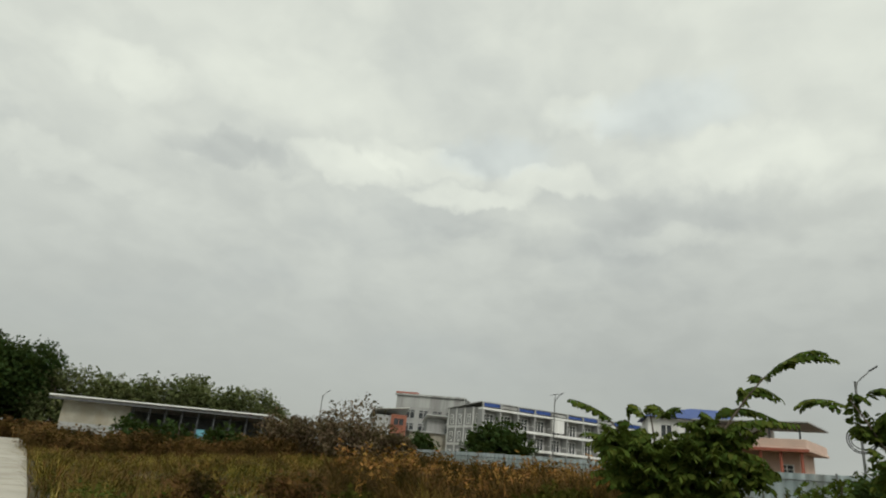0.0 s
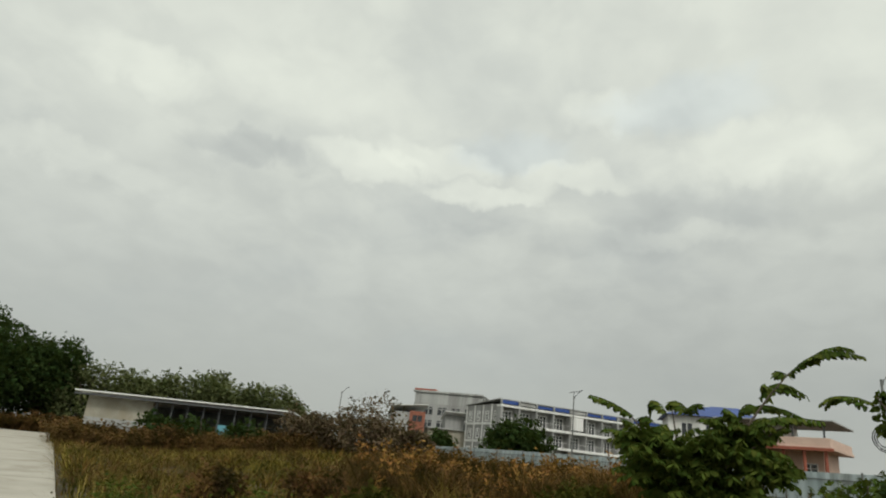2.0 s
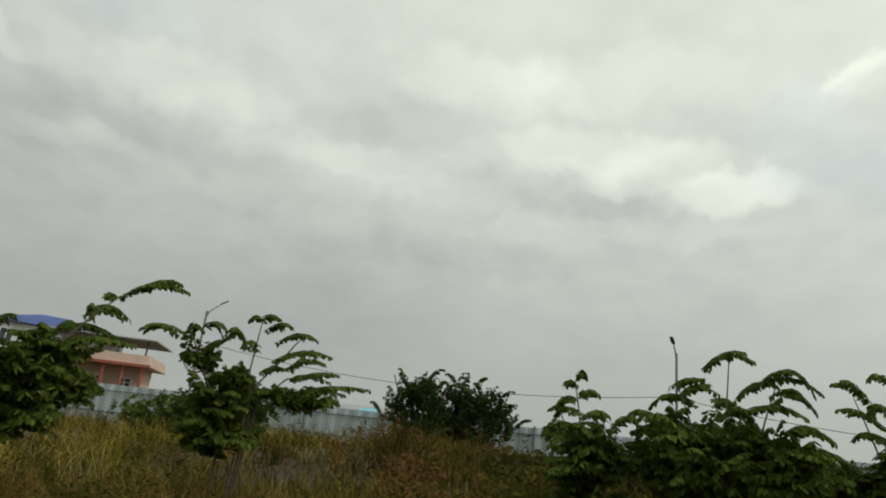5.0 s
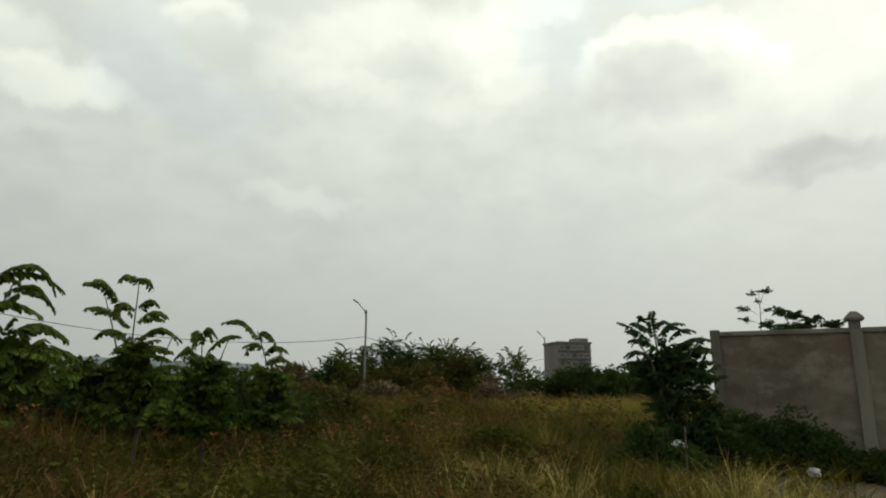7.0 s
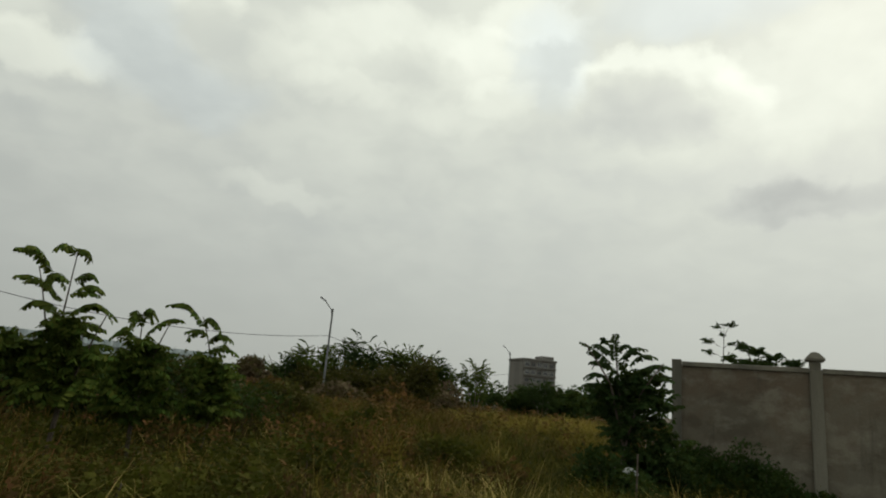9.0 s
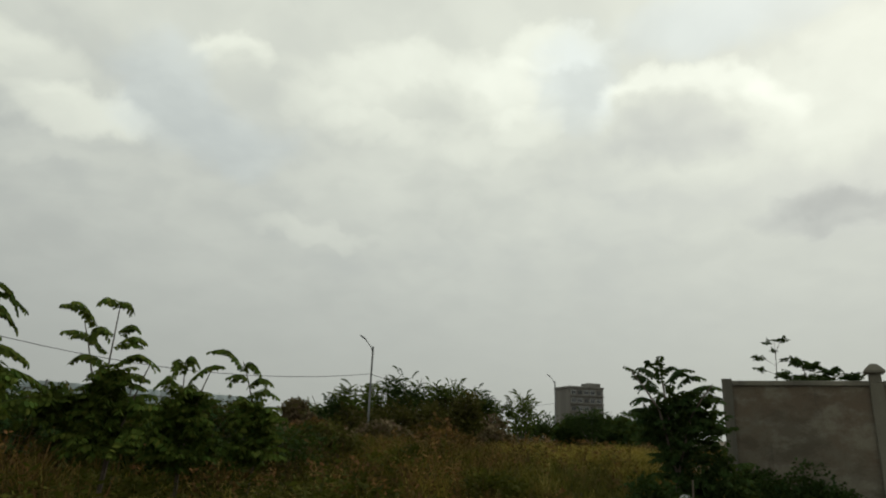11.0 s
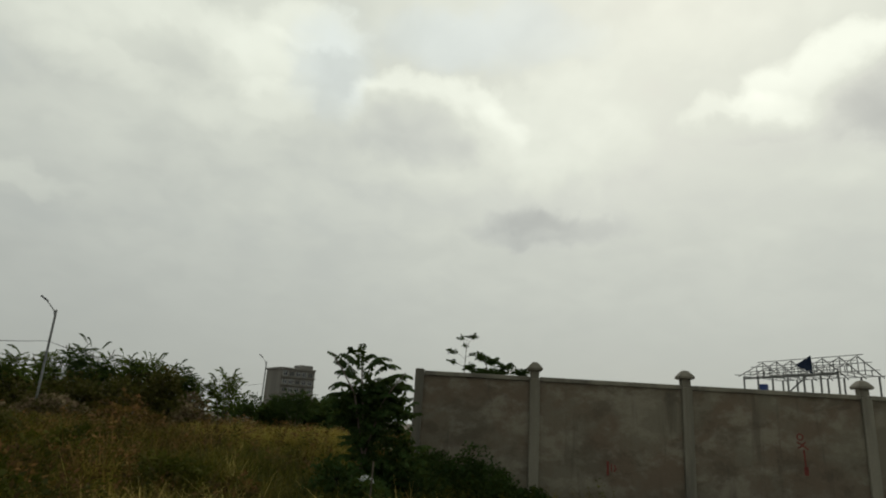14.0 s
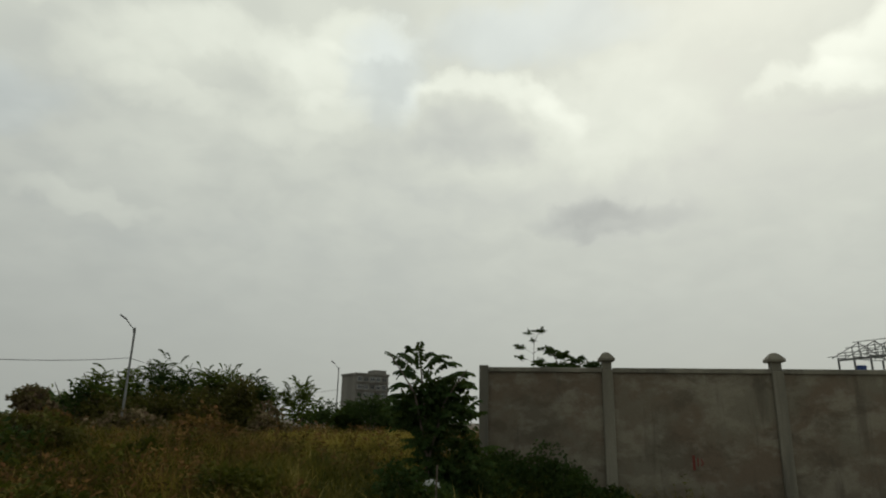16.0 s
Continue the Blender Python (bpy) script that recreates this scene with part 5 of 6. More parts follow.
for i, (a, d, top, wide) in enumerate([(24.6, 14.4, 1.15, 1.3), (27.6, 14.0, 1.25, 1.5), (29.9, 13.8, 1.05, 1.3), (32.2, 13.5, 0.62, 1.1), (34.6, 13.3, 0.32, 0.8), (21.5, 13.0, 1.0, 1.8), (17.8, 11.4, 1.0, 1.6), (36.9, 12.4, 0.42, 0.8), (22.8, 13.6, 1.3, 1.3)]):
    tree("low_bush", a, d, top, wide, "low dark bush against the foot of the wall", M_DARKLEAF, 3000, 0.07, 12, 0.03, 0.0, group="bushes along the wall", seed=110 + i, origin=STAND_D)


# ---- grass and weeds of the field ----
def blade(bend, segs=3, width=0.012):
    """One arched blade of height 1."""
    v, f = [], []
    for k in range(segs + 1):
        u = k / segs
        w = width * (1 - u) ** 0.7 + 0.0006
        y, z = bend * u * u, u * (1 - 0.25 * bend * u)
        v += [(-w / 2, y, z), (w / 2, y, z)]
    f = [(2 * k, 2 * k + 1, 2 * k + 3, 2 * k + 2) for k in range(segs)]
    return np.array(v), np.array(f)


def tuft(blades, spread, lean, width, seed, low=0.55, segs=2):
    r = np.random.default_rng(seed)
    vs, fs, n = [], [], 0
    for k in range(blades):
        v, f = blade(r.uniform(0.1, lean), segs, width)
        a = r.uniform(0, 2 * math.pi)
        c, s = math.cos(a), math.sin(a)
        v = v * (1, 1, r.uniform(low, 1.0))
        v = np.stack([v[:, 0] * c - v[:, 1] * s, v[:, 0] * s + v[:, 1] * c, v[:, 2]], 1)
        v[:, :2] += r.normal(0, spread, 2)
        vs.append(v)
        fs.append(f + n)
        n += len(v)
    return np.concatenate(vs), np.concatenate(fs)


def weed(stalks, leaves, leaf, seed, seedhead=False):
    """An upright weed: thin stalks set with small leaves, or with a feathery head."""
    r = np.random.default_rng(seed)
    vs, fs, n = [], [], 0
    for k in range(stalks):
        v, f = blade(r.uniform(0.05, 0.3), 2, 0.009)
        a = r.uniform(0, 2 * math.pi)
        c, s = math.cos(a), math.sin(a)
        v = v * (1, 1, r.uniform(0.6, 1.0))
        v = np.stack([v[:, 0] * c - v[:, 1] * s, v[:, 0] * s + v[:, 1] * c, v[:, 2]], 1)
        v[:, :2] += r.normal(0, 0.09, 2)
        vs.append(v)
        fs.append(f + n)
        n += len(v)
        for i in range(leaves):
            u = r.uniform(0.55, 1.0) if seedhead else r.uniform(0.2, 1.0)
            base = v[0] * (1 - u) + v[-1] * u
            way = r.normal(0, 1, 3)
            way[2] = abs(way[2]) * 0.6 + (0.5 if seedhead else 0.0)
            way /= np.linalg.norm(way)
            side = np.cross(way, r.normal(0, 1, 3))
            side /= np.linalg.norm(side)
            size = leaf * r.uniform(0.6, 1.3)
            q = np.array([base, base + way * size * 0.5 + side * size * 0.2, base + way * size, base + way * size * 0.5 - side * size * 0.2])
            vs.append(q)
            fs.append(np.array([(n, n + 1, n + 2, n + 3)]))
            n += 4
    return np.concatenate(vs), np.concatenate(fs)


def in_field(x, y, margin=0.15):
    """True off the road and this side of the wall and the yard behind it."""
    free = np.ones(len(x), dtype=bool)
    for p, q in zip(ROAD_BEND, ROAD_BEND[1:]):
        way = (p - q).normalized()
        s = (x - q.x) * way.x + (y - q.y) * way.y
        c = (x - q.x) * way.y - (y - q.y) * way.x
        reach = 1.0 if p is ROAD_BEND[0] else 0.0
        free &= ~((c > -margin) & (s > -2) & (s < (p - q).length + reach * 0.2))
    s = (x - WALL_A.x) * WALL_DIR.x + (y - WALL_A.y) * WALL_DIR.y
    c = -(x - WALL_A.x) * WALL_DIR.y + (y - WALL_A.y) * WALL_DIR.x
    free &= ~((s > -0.25) & (c > -0.2))
    free &= ~((s > 4.2) & (c > -3.2))
    free &= ((x - 7.0) ** 2 + (y - 9.8) ** 2 > 1.2 ** 2) & ((x - 6.3) ** 2 + (y - 8.9) ** 2 > 0.8 ** 2)
    return free


def field_points(count, near, far, az0, az1, power, r):
    """Points that thin out with distance."""
    u = r.uniform(0, 1, count)
    k = 2 - power
    d = (near ** k + u * (far ** k - near ** k)) ** (1 / k)
    a = np.radians(r.uniform(az0, az1, count))
    x, y = d * np.sin(a), d * np.cos(a)
    return x, y, d


def sow(name, templates, mat, count, near, far, az0, az1, power, tall, label, seed, patch=None, margin=0.15, grow=0.05, category="grass"):
    """Scatters plants over the field; patch: (size, seed, least) keeps them to patches; grow: how they widen with distance."""
    r = np.random.default_rng(seed)
    x, y, d = field_points(count, near, far, az0, az1, power, r)
    keep = in_field(x, y, margin)
    if patch:
        keep &= wobble(x, y, patch[0], patch[1]) + r.normal(0, 0.22, count) > patch[2]
    x, y, d = x[keep], y[keep], d[keep]
    z = height(x, y) - 0.03
    pick = r.integers(0, len(templates), len(x))
    vs, fs, n = [], [], 0
    for k, t in enumerate(templates):
        m = pick == k
        if not m.any():
            continue
        a = r.uniform(0, 2 * np.pi, m.sum())
        wide = 1 + grow * np.maximum(d[m] - 6, 0)
        lump = np.clip(0.5 + 0.55 * wobble(x[m], y[m], 0.9, 3.3) + 0.5 * wobble(x[m], y[m], 2.3, 1.7), 0, 1)
        h = r.uniform(tall[0], tall[1], m.sum()) * (0.72 + 0.28 * smooth(2.0, 6.0, d[m])) * (0.55 + 0.62 * lump)
        tv, tf = t
        c, s = np.cos(a), np.sin(a)
        px = (tv[None, :, 0] * c[:, None] - tv[None, :, 1] * s[:, None]) * (wide * (0.55 + 0.45 * h))[:, None] + x[m][:, None]
        py = (tv[None, :, 0] * s[:, None] + tv[None, :, 1] * c[:, None]) * (wide * (0.55 + 0.45 * h))[:, None] + y[m][:, None]
        pz = tv[None, :, 2] * h[:, None] + z[m][:, None]
        vs.append(np.stack([px, py, pz], 2).reshape(-1, 3))
        fs.append((tf[None] + (np.arange(m.sum()) * len(tv))[:, None, None]).reshape(-1, 4) + n)
        n += len(vs[-1])
    ob = raw(name, np.concatenate(vs), np.concatenate(fs), mat)
    return tagged(ob, label, category, kind="stuff")


GREEN_TUFTS = [tuft(9, 0.08, 0.85, 0.019, 200 + k) for k in range(5)]
STRAW_TUFTS = [tuft(10, 0.08, 0.8, 0.014, 210 + k, 0.4) for k in range(5)]
TALL_TUFTS = [tuft(9 + 3 * k, 0.05 + 0.012 * k, 1.25, 0.0065, 215 + k, 0.3, 5) for k in range(5)]
BROWN_WEEDS = [weed(4, 8, 0.085, 220 + k, True) for k in range(5)]
LEAFY_WEEDS = [weed(4, 9, 0.085, 230 + k) for k in range(5)]

sow("green_grass", GREEN_TUFTS, M_GRASS, 15000, 1.6, 80, -165, 48, 1.2, (0.35, 0.85), "tall green and olive grass covering the field", 1, margin=0.26)
sow("green_grass", GREEN_TUFTS, M_GRASS, 8000, 1.4, 10, -165, 48, 0.8, (0.35, 0.80), "tall green and olive grass beside the road", 2, (2.2, 3.0, -0.3), margin=0.22)
sow("brown_grass", GREEN_TUFTS, M_BROWN, 6500, 9.0, 80, -165, 40, 1.15, (0.5, 1.0), "withered brown grass over most of the field", 6, (3.4, 2.0, 0.1), margin=0.4)
sow("yellow_grass", STRAW_TUFTS, M_YELLOW, 21000, 2.6, 60, -165, -40, 1.05, (0.45, 0.9), "yellowing grass in patches over the field", 11, (2.4, 6.0, 0.16), margin=0.3)
sow("brown_weeds", BROWN_WEEDS, M_DUSK, 3600, 48, 62, -146, -101, 0.9, (0.7, 1.75), "tall withered weeds before the fence and the shed", 9, (9.0, 3.0, -0.5), category="weeds")
sow("brown_weeds", BROWN_WEEDS, M_DUSK, 2200, 84, 92, -160, -138, 0.9, (1.2, 2.2), "tall dry weeds beyond the end of the road", 10, margin=-60, category="weeds")
sow("straw_grass", STRAW_TUFTS, M_STRAW, 9000, 2.6, 75, -165, 48, 1.15, (0.5, 1.0), "dry yellow straw grass in patches", 3, (2.0, 5.0, 0.56), margin=0.35)
sow("straw_grass", TALL_TUFTS, M_STRAW, 110, 3.0, 9, -45, 40, 0.9, (0.9, 1.45), "tall bleached straw stalks beside the road", 7, (1.3, 4.0, -0.2), margin=0.5)
sow("orange_grass", GREEN_TUFTS, M_ORANGE, 8000, 5, 60, -165, 0, 1.05, (0.5, 1.0), "rust-coloured dead grass in clumps", 12, (1.8, 8.0, 0.58), margin=0.4)
sow("brown_weeds", BROWN_WEEDS, M_DUSK, 2400, 50, 56, -148, -124, 0.9, (1.0, 1.8), "tall withered weeds hiding the shed front", 13, category="weeds")
sow("brown_grass", GREEN_TUFTS, M_BROWN, 1800, 5.2, 8.4, -62, -10, 0.9, (0.7, 1.2), "dark brown grass before the shrubs", 14, (1.7, 4.4, 0.1), margin=0.9)
sow("green_grass", GREEN_TUFTS, M_GRASS, 3600, 8, 26, -14, 19, 0.9, (0.45, 0.85), "dark olive grass in the hollow before the clearing", 19)
sow("leafy_weeds", LEAFY_WEEDS, M_LEAF, 2600, 3.0, 14, -160, -112, 0.9, (0.45, 0.9), "fresh green weeds near the road's edge", 17, (2.4, 2.2, 0.2), margin=0.7, category="weeds")
sow("brown_grass", GREEN_TUFTS, M_DUSK, 4200, 12, 50, -165, -95, 1.0, (0.6, 1.1), "dark withered grass in patches", 18, (3.0, 9.3, 0.1))
sow("orange_weeds", BROWN_WEEDS, M_ORANGE, 160, 17, 30, -122, -95, 0.9, (0.9, 1.6), "withered weeds hiding the foot of the fence", 15, category="weeds")
sow("brown_grass", GREEN_TUFTS, M_DUSK, 2400, 17, 27, -124, -96, 0.9, (0.8, 1.35), "tall brown grass before the fence", 16, (2.0, 3.0, -0.4))
sow("yellow_grass", STRAW_TUFTS, M_YELLOW, 2600, 22, 40, 4, 16.5, 0.8, (0.6, 0.9), "yellow-green grass in a far clearing", 8)
sow("brown_weeds", BROWN_WEEDS, M_BROWN, 3600, 15.0, 80, -70, 22, 1.1, (0.6, 1.2), "withered red-brown weeds over most of the field", 4, (5.0, 7.0, 0.12), category="weeds")
sow("leafy_weeds", LEAFY_WEEDS, M_WEED, 6000, 1.6, 40, -165, 48, 1.0, (0.35, 0.85), "low broad-leaved green weeds among the grass", 5, (2.6, 9.0, -0.05), margin=0.26, category="weeds")
sow("dark_grass", GREEN_TUFTS, M_WEED, 4200, 3.0, 18, -64, 22, 0.9, (0.5, 1.0), "dark olive grass in drifts over the near field", 20, (1.7, 5.5, 0.0), margin=0.5)
sow("dark_grass", GREEN_TUFTS, M_DUSK, 3600, 4.0, 24, -66, 6, 0.9, (0.6, 1.1), "dull red-brown grass in drifts", 21, (2.3, 7.0, 0.1), margin=0.8)
sow("leafy_weeds", LEAFY_WEEDS, M_WEED, 2600, 3.0, 13, -64, 24, 0.9, (0.45, 0.85), "dark green weeds in clumps near the road", 28, (1.5, 8.1, 0.25), margin=0.4, category="weeds")
sow("brown_weeds", BROWN_WEEDS, M_BROWN, 1500, 5.0, 18, -66, 4, 0.9, (0.6, 1.0), "withered red-brown weeds in drifts", 29, (2.1, 1.9, 0.3), margin=0.8, category="weeds")
sow("leafy_weeds", LEAFY_WEEDS, M_WEED, 1700, 5.0, 9.4, -58, -9, 0.8, (0.85, 1.25), "tall dark weeds round the feet of the shrubs", 22, (1.5, 2.5, 0.0), category="weeds")
sow("dark_grass", GREEN_TUFTS, M_DUSK, 1500, 4.4, 8.0, -108, -62, 0.8, (0.5, 0.8), "dull brown grass round the feet of the shrubs", 24, (1.6, 3.5, -0.4))
sow("leafy_weeds", LEAFY_WEEDS, M_WEED, 900, 4.4, 7.6, -108, -66, 0.8, (0.45, 0.75), "dark weeds round the feet of the shrubs", 30, (1.3, 6.5, -0.1), category="weeds")
sow("orange_grass", GREEN_TUFTS, M_ORANGE, 420, 5.0, 11, -108, -30, 0.8, (0.5, 0.85), "rust-coloured grass round the feet of the shrubs", 25, (1.2, 8.5, 0.45))
sow("leafy_weeds", LEAFY_WEEDS, M_LEAF, 900, 4.0, 9, -160, -118, 0.8, (0.5, 0.85), "lush green weeds in clumps near the road", 26, (1.4, 1.2, 0.3), margin=0.7, category="weeds")
sow("brown_weeds", BROWN_WEEDS, M_DUSK, 1300, 26, 34, -122, -98, 0.9, (0.75, 1.15), "brown weeds before the foot of the fence", 31, category="weeds")
sow("straw_grass", TALL_TUFTS, M_STRAW, 650, 2.8, 9, -44, 30, 0.8, (0.75, 1.25), "bleached straw stalks in loose clumps", 27, (0.9, 7.7, 0.3), margin=0.4)


def tussock(x, y, tall, mat, label, seed):
    """A fountain of long arching blades with one foot."""
    r = np.random.default_rng(seed)
    vs, fs, n = [], [], 0
    for k in range(70):
        v, f = blade(r.uniform(0.25, 0.95), 5, 0.011)
        a = r.uniform(0, 2 * math.pi)
        c, q = math.cos(a), math.sin(a)
        v = v * tall * r.uniform(0.5, 1.0)
        v[:, :1] *= 1.0 / tall
        v = np.stack([v[:, 0] * c - v[:, 1] * q, v[:, 0] * q + v[:, 1] * c, v[:, 2]], 1)
        v[:, :2] += r.normal(0, 0.06, 2)
        vs.append(v)
        fs.append(f + n)
        n += len(v)
    ob = raw("grass_tussock", np.concatenate(vs), np.concatenate(fs), mat)
    ob.matrix_basis = pose(x, y, float(height(x, y)) - 0.03)
    return tagged(ob, label, "grass tussock", "tussocks in the field")


for i, (a, d, tall) in enumerate([(-30, 3.6, 0.75), (-22, 4.4, 0.8), (-8, 4.6, 0.85), (-3, 5.2, 0.9), (6, 5.6, 0.85), (11, 5.2, 0.7), (-16, 7.4, 0.9), (3, 8.2, 0.95), (13, 8.8, 0.8), (18, 7.2, 0.6), (-10, 10.2, 1.0), (22, 8.6, 0.55), (-1, 11.5, 0.95), (8, 13, 0.9)]):
    tussock(*polar(a, d), tall, M_STRAW if i % 3 else M_YELLOW, "fountain of bleached straw grass" if i % 3 else "fountain of yellow-green grass", 300 + i)
for i, (a, d, tall) in enumerate([(-144, 6.5, 0.7), (-139, 9, 0.85), (-134, 7.5, 0.75), (-128, 10, 0.9), (-124, 7, 0.7), (-119, 12, 0.95), (-113, 7.5, 0.75), (-110, 14, 1.0), (-105, 9, 0.9), (-66, 9.5, 0.9), (-60, 7.0, 0.85), (-56, 10, 0.95)]):
    tussock(*polar(a, d), tall, M_ORANGE if i % 3 == 1 else M_YELLOW, "clump of rust-coloured dead grass" if i % 3 == 1 else "fountain of yellow-green grass", 330 + i)


spread = random.Random(77)


def more_tussocks(count, az0, az1, near, far, kinds, seed):
    """Tussocks strewn over a sector of the field, none on the road."""
    for i in range(count):
        x, y = polar(az0 + (az1 - az0) * (i + spread.random()) / count, spread.uniform(near, far))
        mat, label = kinds[i % len(kinds)]
        tall = spread.uniform(0.55, 0.92)
        if in_field(np.array([x]), np.array([y]), 0.8)[0]:
            tussock(x, y, tall, mat, label, seed + i)


more_tussocks(26, -44, 24, 3.2, 9.5, [(M_YELLOW, "fountain of yellow-green grass"), (M_STRAW, "fountain of bleached straw grass")], 360)
more_tussocks(22, -156, -52, 5, 14, [(M_ORANGE, "clump of rust-coloured dead grass"), (M_YELLOW, "fountain of yellow-green grass"), (M_GRASS, "clump of olive green grass")], 400)


# ---- litter, paint marks and rubble by the wall ----
def crumpled(name, x, y, z, size, mat, label, seed, category="litter"):
    r = np.random.default_rng(seed)
    bm = bmesh.new()
    bmesh.ops.create_icosphere(bm, subdivisions=3, radius=1.0)
    for v in bm.verts:
        q = v.co * 2.1 + Vector((seed * 1.7, 0, 0))
        v.co *= 1 + 0.38 * noise.noise(q) + 0.2 * noise.noise(q * 2.7)
        v.co.x *= size[0]
        v.co.y *= size[1]
        v.co.z = max(v.co.z, -0.5) * size[2]
    ob = part(name, bm, mat)
    ob.matrix_basis = pose(x, y, z + size[2] * 0.45, 0, 0, r.uniform(0, 360))
    return tagged(ob, label, category, "litter beside the road")


def on_field(x, y):
    return float(height(x, y))


crumpled("plastic_bag", 3.85, 11.3, on_field(3.85, 11.3) + 0.5, (0.16, 0.09, 0.10), M_PLASTIC, "crumpled white plastic bag caught in the grass", 1, "bag")
crumpled("plastic_bag", 5.75, 10.6, on_field(5.75, 10.6) + 0.2, (0.12, 0.08, 0.09), M_PLASTIC, "crumpled white plastic bag caught in the grass", 2, "bag")
for i, (dx, dy, a, b, c) in enumerate([(0, 0, 0.26, 0.2, 0.2), (-0.35, 0.1, 0.2, 0.16, 0.14), (0.3, -0.25, 0.2, 0.14, 0.1), (0.42, 0.2, 0.22, 0.2, 0.16), (-0.25, -0.4, 0.14, 0.1, 0.07), (-0.75, -0.5, 0.15, 0.12, 0.06)]):
    crumpled("rubbish_bag", 7.15 + dx, 10.15 + dy, -0.10, (a * 0.62, b * 0.62, c * 0.6), M_GREYBAG if i % 3 else M_PLASTIC, "crumpled pale plastic rubbish on bare soil", 10 + i, "rubbish")
crumpled("rubbish_bag", 7.32, 10.28, -0.02, (0.15, 0.13, 0.13), M_BLUEBAG, "blue plastic bag on a heap of rubbish", 30, "rubbish")


def wall_mark(name, strokes, label):
    """Strokes of paint on the wall: (along, height) points of each, in the wall's plane."""
    bm = bmesh.new()
    for points, wide in strokes:
        for p, q in zip(points, points[1:]):
            p, q = Vector((p[0], 0, p[1])), Vector((q[0], 0, q[1]))
            d = (q - p).normalized()
            side = Vector((-d.z, 0, d.x)) * wide / 2
            low = [bm.verts.new(c + Vector((0, -0.0615, 0))) for c in (p - side, q - side, q + side, p + side)]
            top = [bm.verts.new(v.co + Vector((0, -0.0025, 0))) for v in low]
            bm.faces.new(top)
            for k in range(4):
                bm.faces.new((low[k], low[(k + 1) % 4], top[(k + 1) % 4], top[k]))
    ob = part(name, bm, M_RED)
    ob.matrix_basis = pose(WALL_A.x, WALL_A.y, 0, 0, 0, WALL_TURN)
    tagged(ob, label, "paint mark", "red paint marks on the wall")


def ring(x, z, rx, rz, n=10):
    return [(x + rx * math.cos(2 * math.pi * k / n), z + rz * math.sin(2 * math.pi * k / n)) for k in range(n + 1)]


wall_mark("paint_mark", [([(4.30, 0.95), (4.30, 0.66)], 0.05), ([(4.38, 0.90), (4.38, 0.74)], 0.025), ([(4.44, 0.88), (4.48, 0.80), (4.43, 0.74)], 0.025)], "faded red painted strokes on grey render")
wall_mark("paint_mark", [(ring(8.50, 1.72, 0.07, 0.07, 7), 0.03), ([(8.42, 1.62), (8.52, 1.55), (8.62, 1.62)], 0.03), ([(8.43, 1.48), (8.55, 1.54), (8.66, 1.46)], 0.03), ([(8.56, 1.46), (8.58, 1.0)], 0.035), ([(8.58, 1.10), (8.58, 0.92)], 0.09)], "red painted arrow pointing down the wall")
hole = part("wall_hole", box(10.65, 10.77, -0.066, -0.0615, 0.42, 0.55), M_PLASTIC)
hole.matrix_basis = pose(WALL_A.x, WALL_A.y, 0, 0, 0, WALL_TURN)
tagged(hole, "small broken patch of pale plaster on the wall", "plaster patch")


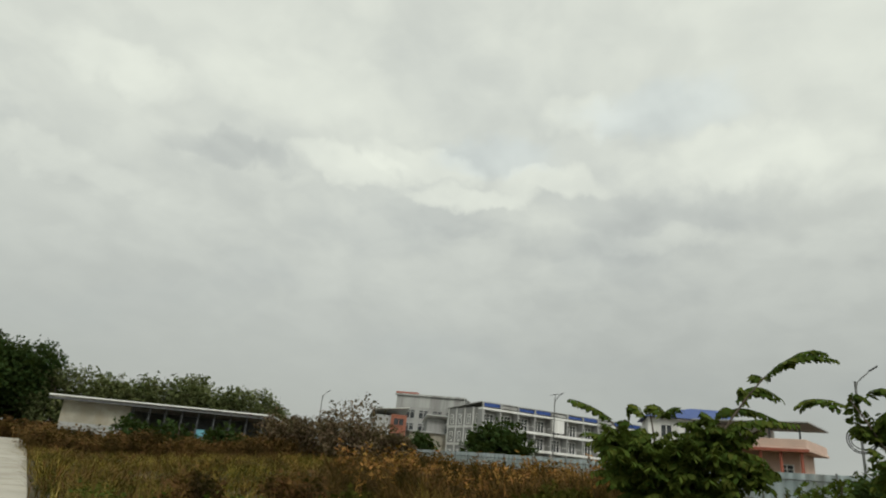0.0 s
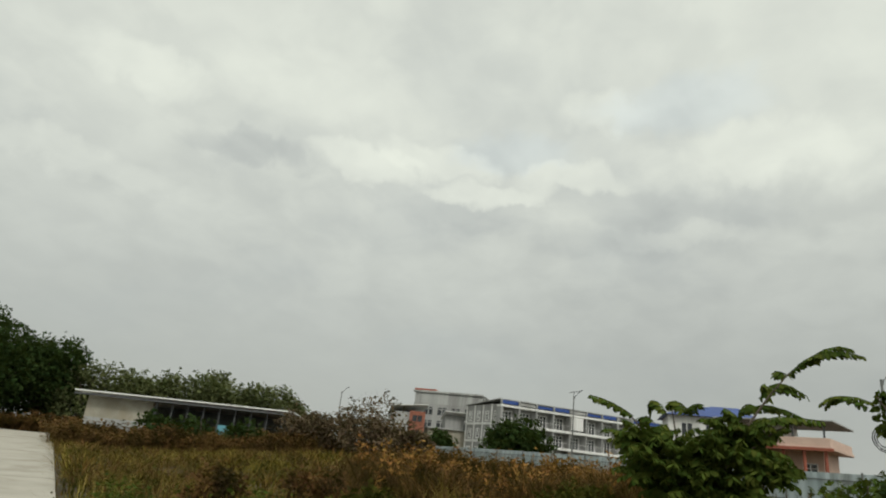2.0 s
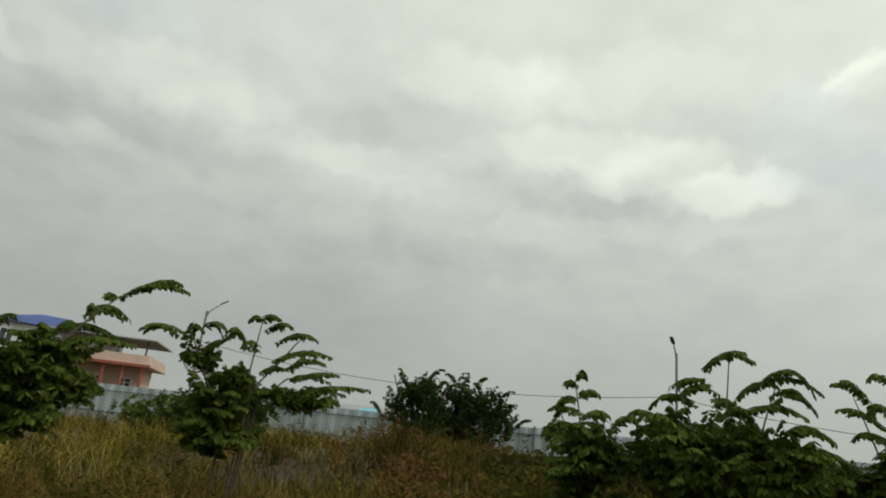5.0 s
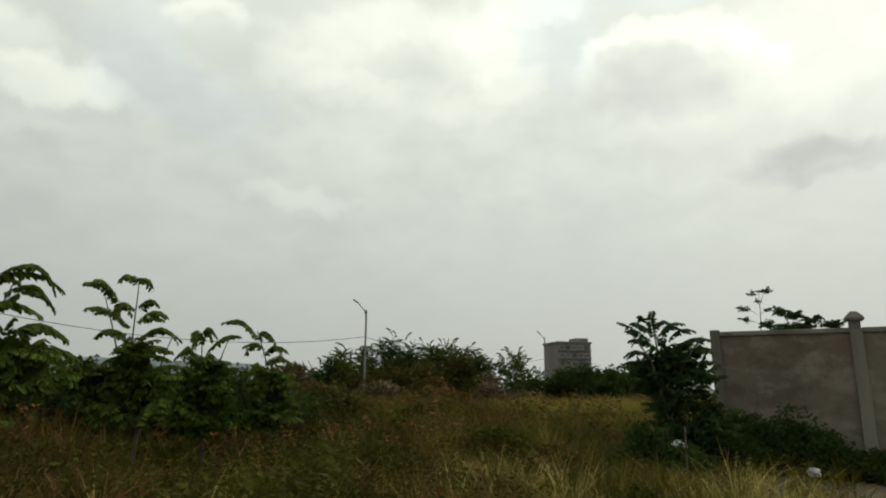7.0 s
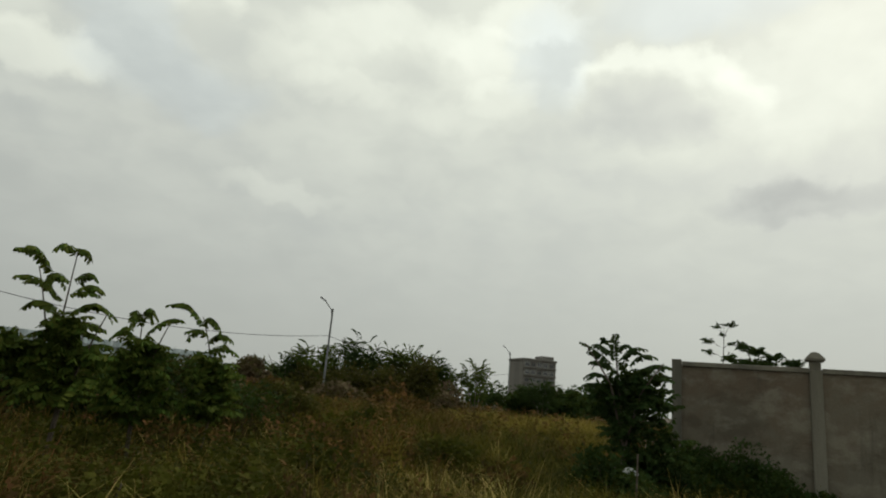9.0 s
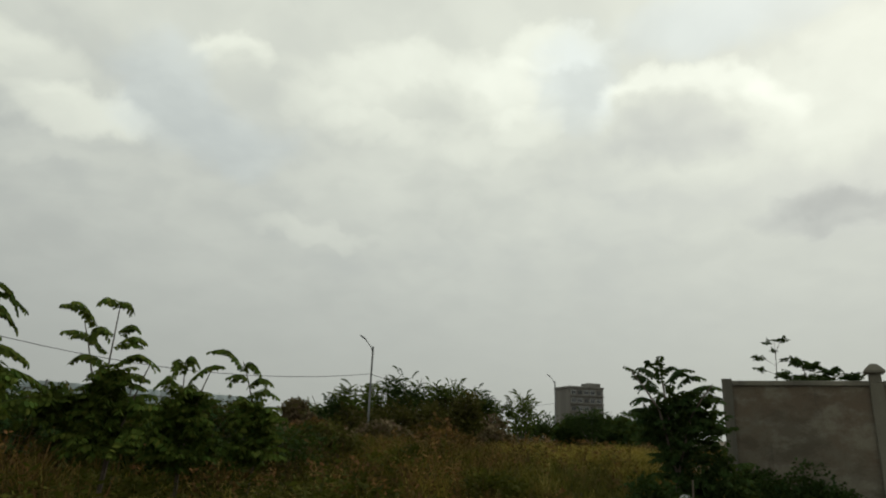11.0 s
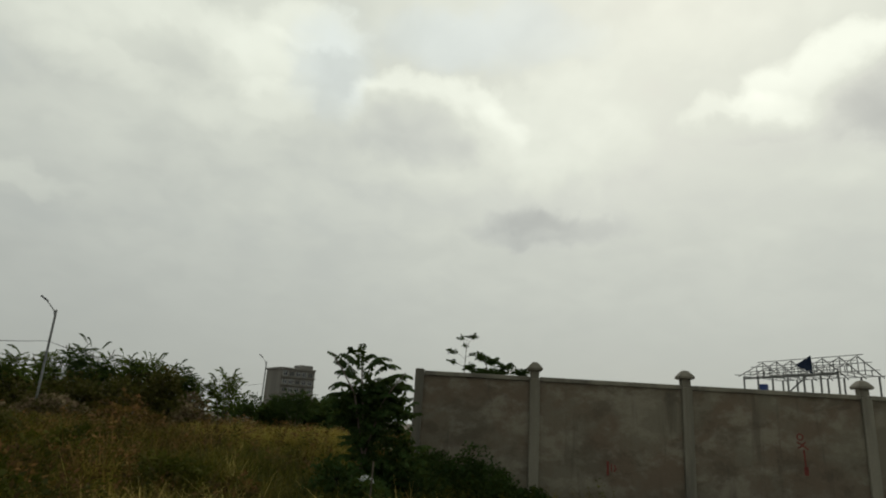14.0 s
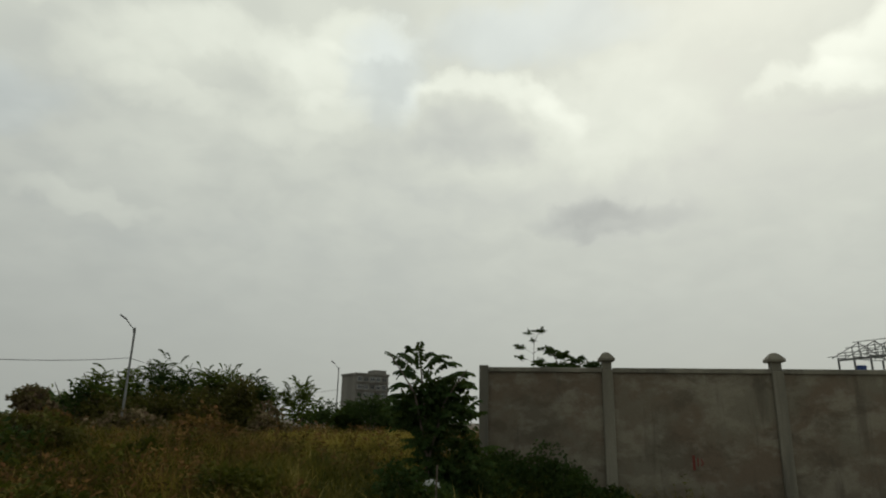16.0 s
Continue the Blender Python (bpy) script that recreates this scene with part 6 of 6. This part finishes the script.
def rubble():
    """Loose stones along the foot of the wall, behind the end of the road."""
    r = np.random.default_rng(12)
    vs, fs, n = [], [], 0
    unit = bmesh.new()
    bmesh.ops.create_icosphere(unit, subdivisions=1, radius=1.0)
    base = np.array([v.co[:] for v in unit.verts])
    tri = np.array([[v.index for v in f.verts] for f in unit.faces])
    unit.free()
    for k in range(900):
        s, c = r.uniform(2.6, 22), -r.uniform(0.1, 1.2) ** 1.3 - 0.1
        p = WALL_A + WALL_DIR * s + Vector((-WALL_DIR.y, WALL_DIR.x, 0)) * c
        size = r.uniform(0.015, 0.075) * (1.4 if c > -0.5 else 0.8)
        v = base * (1 + r.normal(0, 0.18, (len(base), 1))) * size * (1, 1.2, 0.7) + (p.x, p.y, -0.12 + 0.10 * max(0, 1 + c) + size * 0.4)
        vs.append(v)
        fs.append(tri + n)
        n += len(v)
    ob = raw("rubble", np.concatenate(vs), np.concatenate(fs), M_STONE)
    tagged(ob, "grey stones and broken concrete along the wall foot", "rubble", kind="stuff")
    bm = bmesh.new()
    rows = []
    for k in range(60):
        s = 2.2 + 21 * k / 59
        row = []
        for j, (c, z) in enumerate(((-0.02, 0.10), (-0.45, 0.06), (-0.9, -0.02), (-1.5, -0.16))):
            p = WALL_A + WALL_DIR * s + Vector((-WALL_DIR.y, WALL_DIR.x, 0)) * (c + 0.08 * math.sin(s * 3 + j))
            row.append(bm.verts.new((p.x, p.y, z + 0.04 * math.sin(s * 5.1 + j * 2) * (j < 3))))
        rows.append(row)
    for a, b in zip(rows, rows[1:]):
        for j in range(3):
            bm.faces.new((a[j], b[j], b[j + 1], a[j + 1]))
    bank = part("soil_bank", bm, M_SOIL)
    tagged(bank, "dark soil banked against the wall foot", "ground", kind="structure")


rubble()


def wall_foot_weeds():
    """Low creeping weeds and dead grass on the bank along the wall."""
    r = np.random.default_rng(31)
    for templates, mat, label, count in ((LEAFY_WEEDS, M_WEED, "low dark weeds along the foot of the wall", 700), (GREEN_TUFTS, M_BROWN, "dead brown grass along the foot of the wall", 700)):
        vs, fs, n = [], [], 0
        for k in range(count):
            along, off = r.uniform(2.4, 23), r.uniform(0.08, 1.0) ** 1.4
            if wobble(along, 0.0, 0.8, 2.0) + r.normal(0, 0.3) < -0.1:
                continue
            p = WALL_A + WALL_DIR * along + Vector((WALL_DIR.y, -WALL_DIR.x, 0)) * (off + 0.07)
            tv, tf = templates[k % len(templates)]
            v = tv * (0.45, 0.45, r.uniform(0.08, 0.24)) + (p.x, p.y, 0.06 - 0.14 * off)
            vs.append(v)
            fs.append(tf + n)
            n += len(v)
        tagged(raw("wall_weeds", np.concatenate(vs), np.concatenate(fs), mat), label, "weeds", kind="stuff")


wall_foot_weeds()
for i in range(14):
    crumpled("litter_scrap", 6.6 + 1.3 * spread.random(), 9.6 + 1.2 * spread.random(), -0.11, (0.03 + 0.06 * spread.random(), 0.04, 0.02 + 0.04 * spread.random()), (M_GREYBAG, M_PLASTIC, M_STONE)[i % 3],
             "small scrap of rubbish on bare soil", 50 + i, "rubbish")


def wall_stake():
    x, y = polar(19.3, 11.0)
    ob = part("stake", rod([(0, 0, 0), (0.02, 0.0, 1.05)], 0.014, 6), M_BARK)
    ob.matrix_basis = pose(x, y, on_field(x, y) - 0.1)
    tagged(ob, "thin wooden stake standing in the weeds", "stake")


wall_stake()
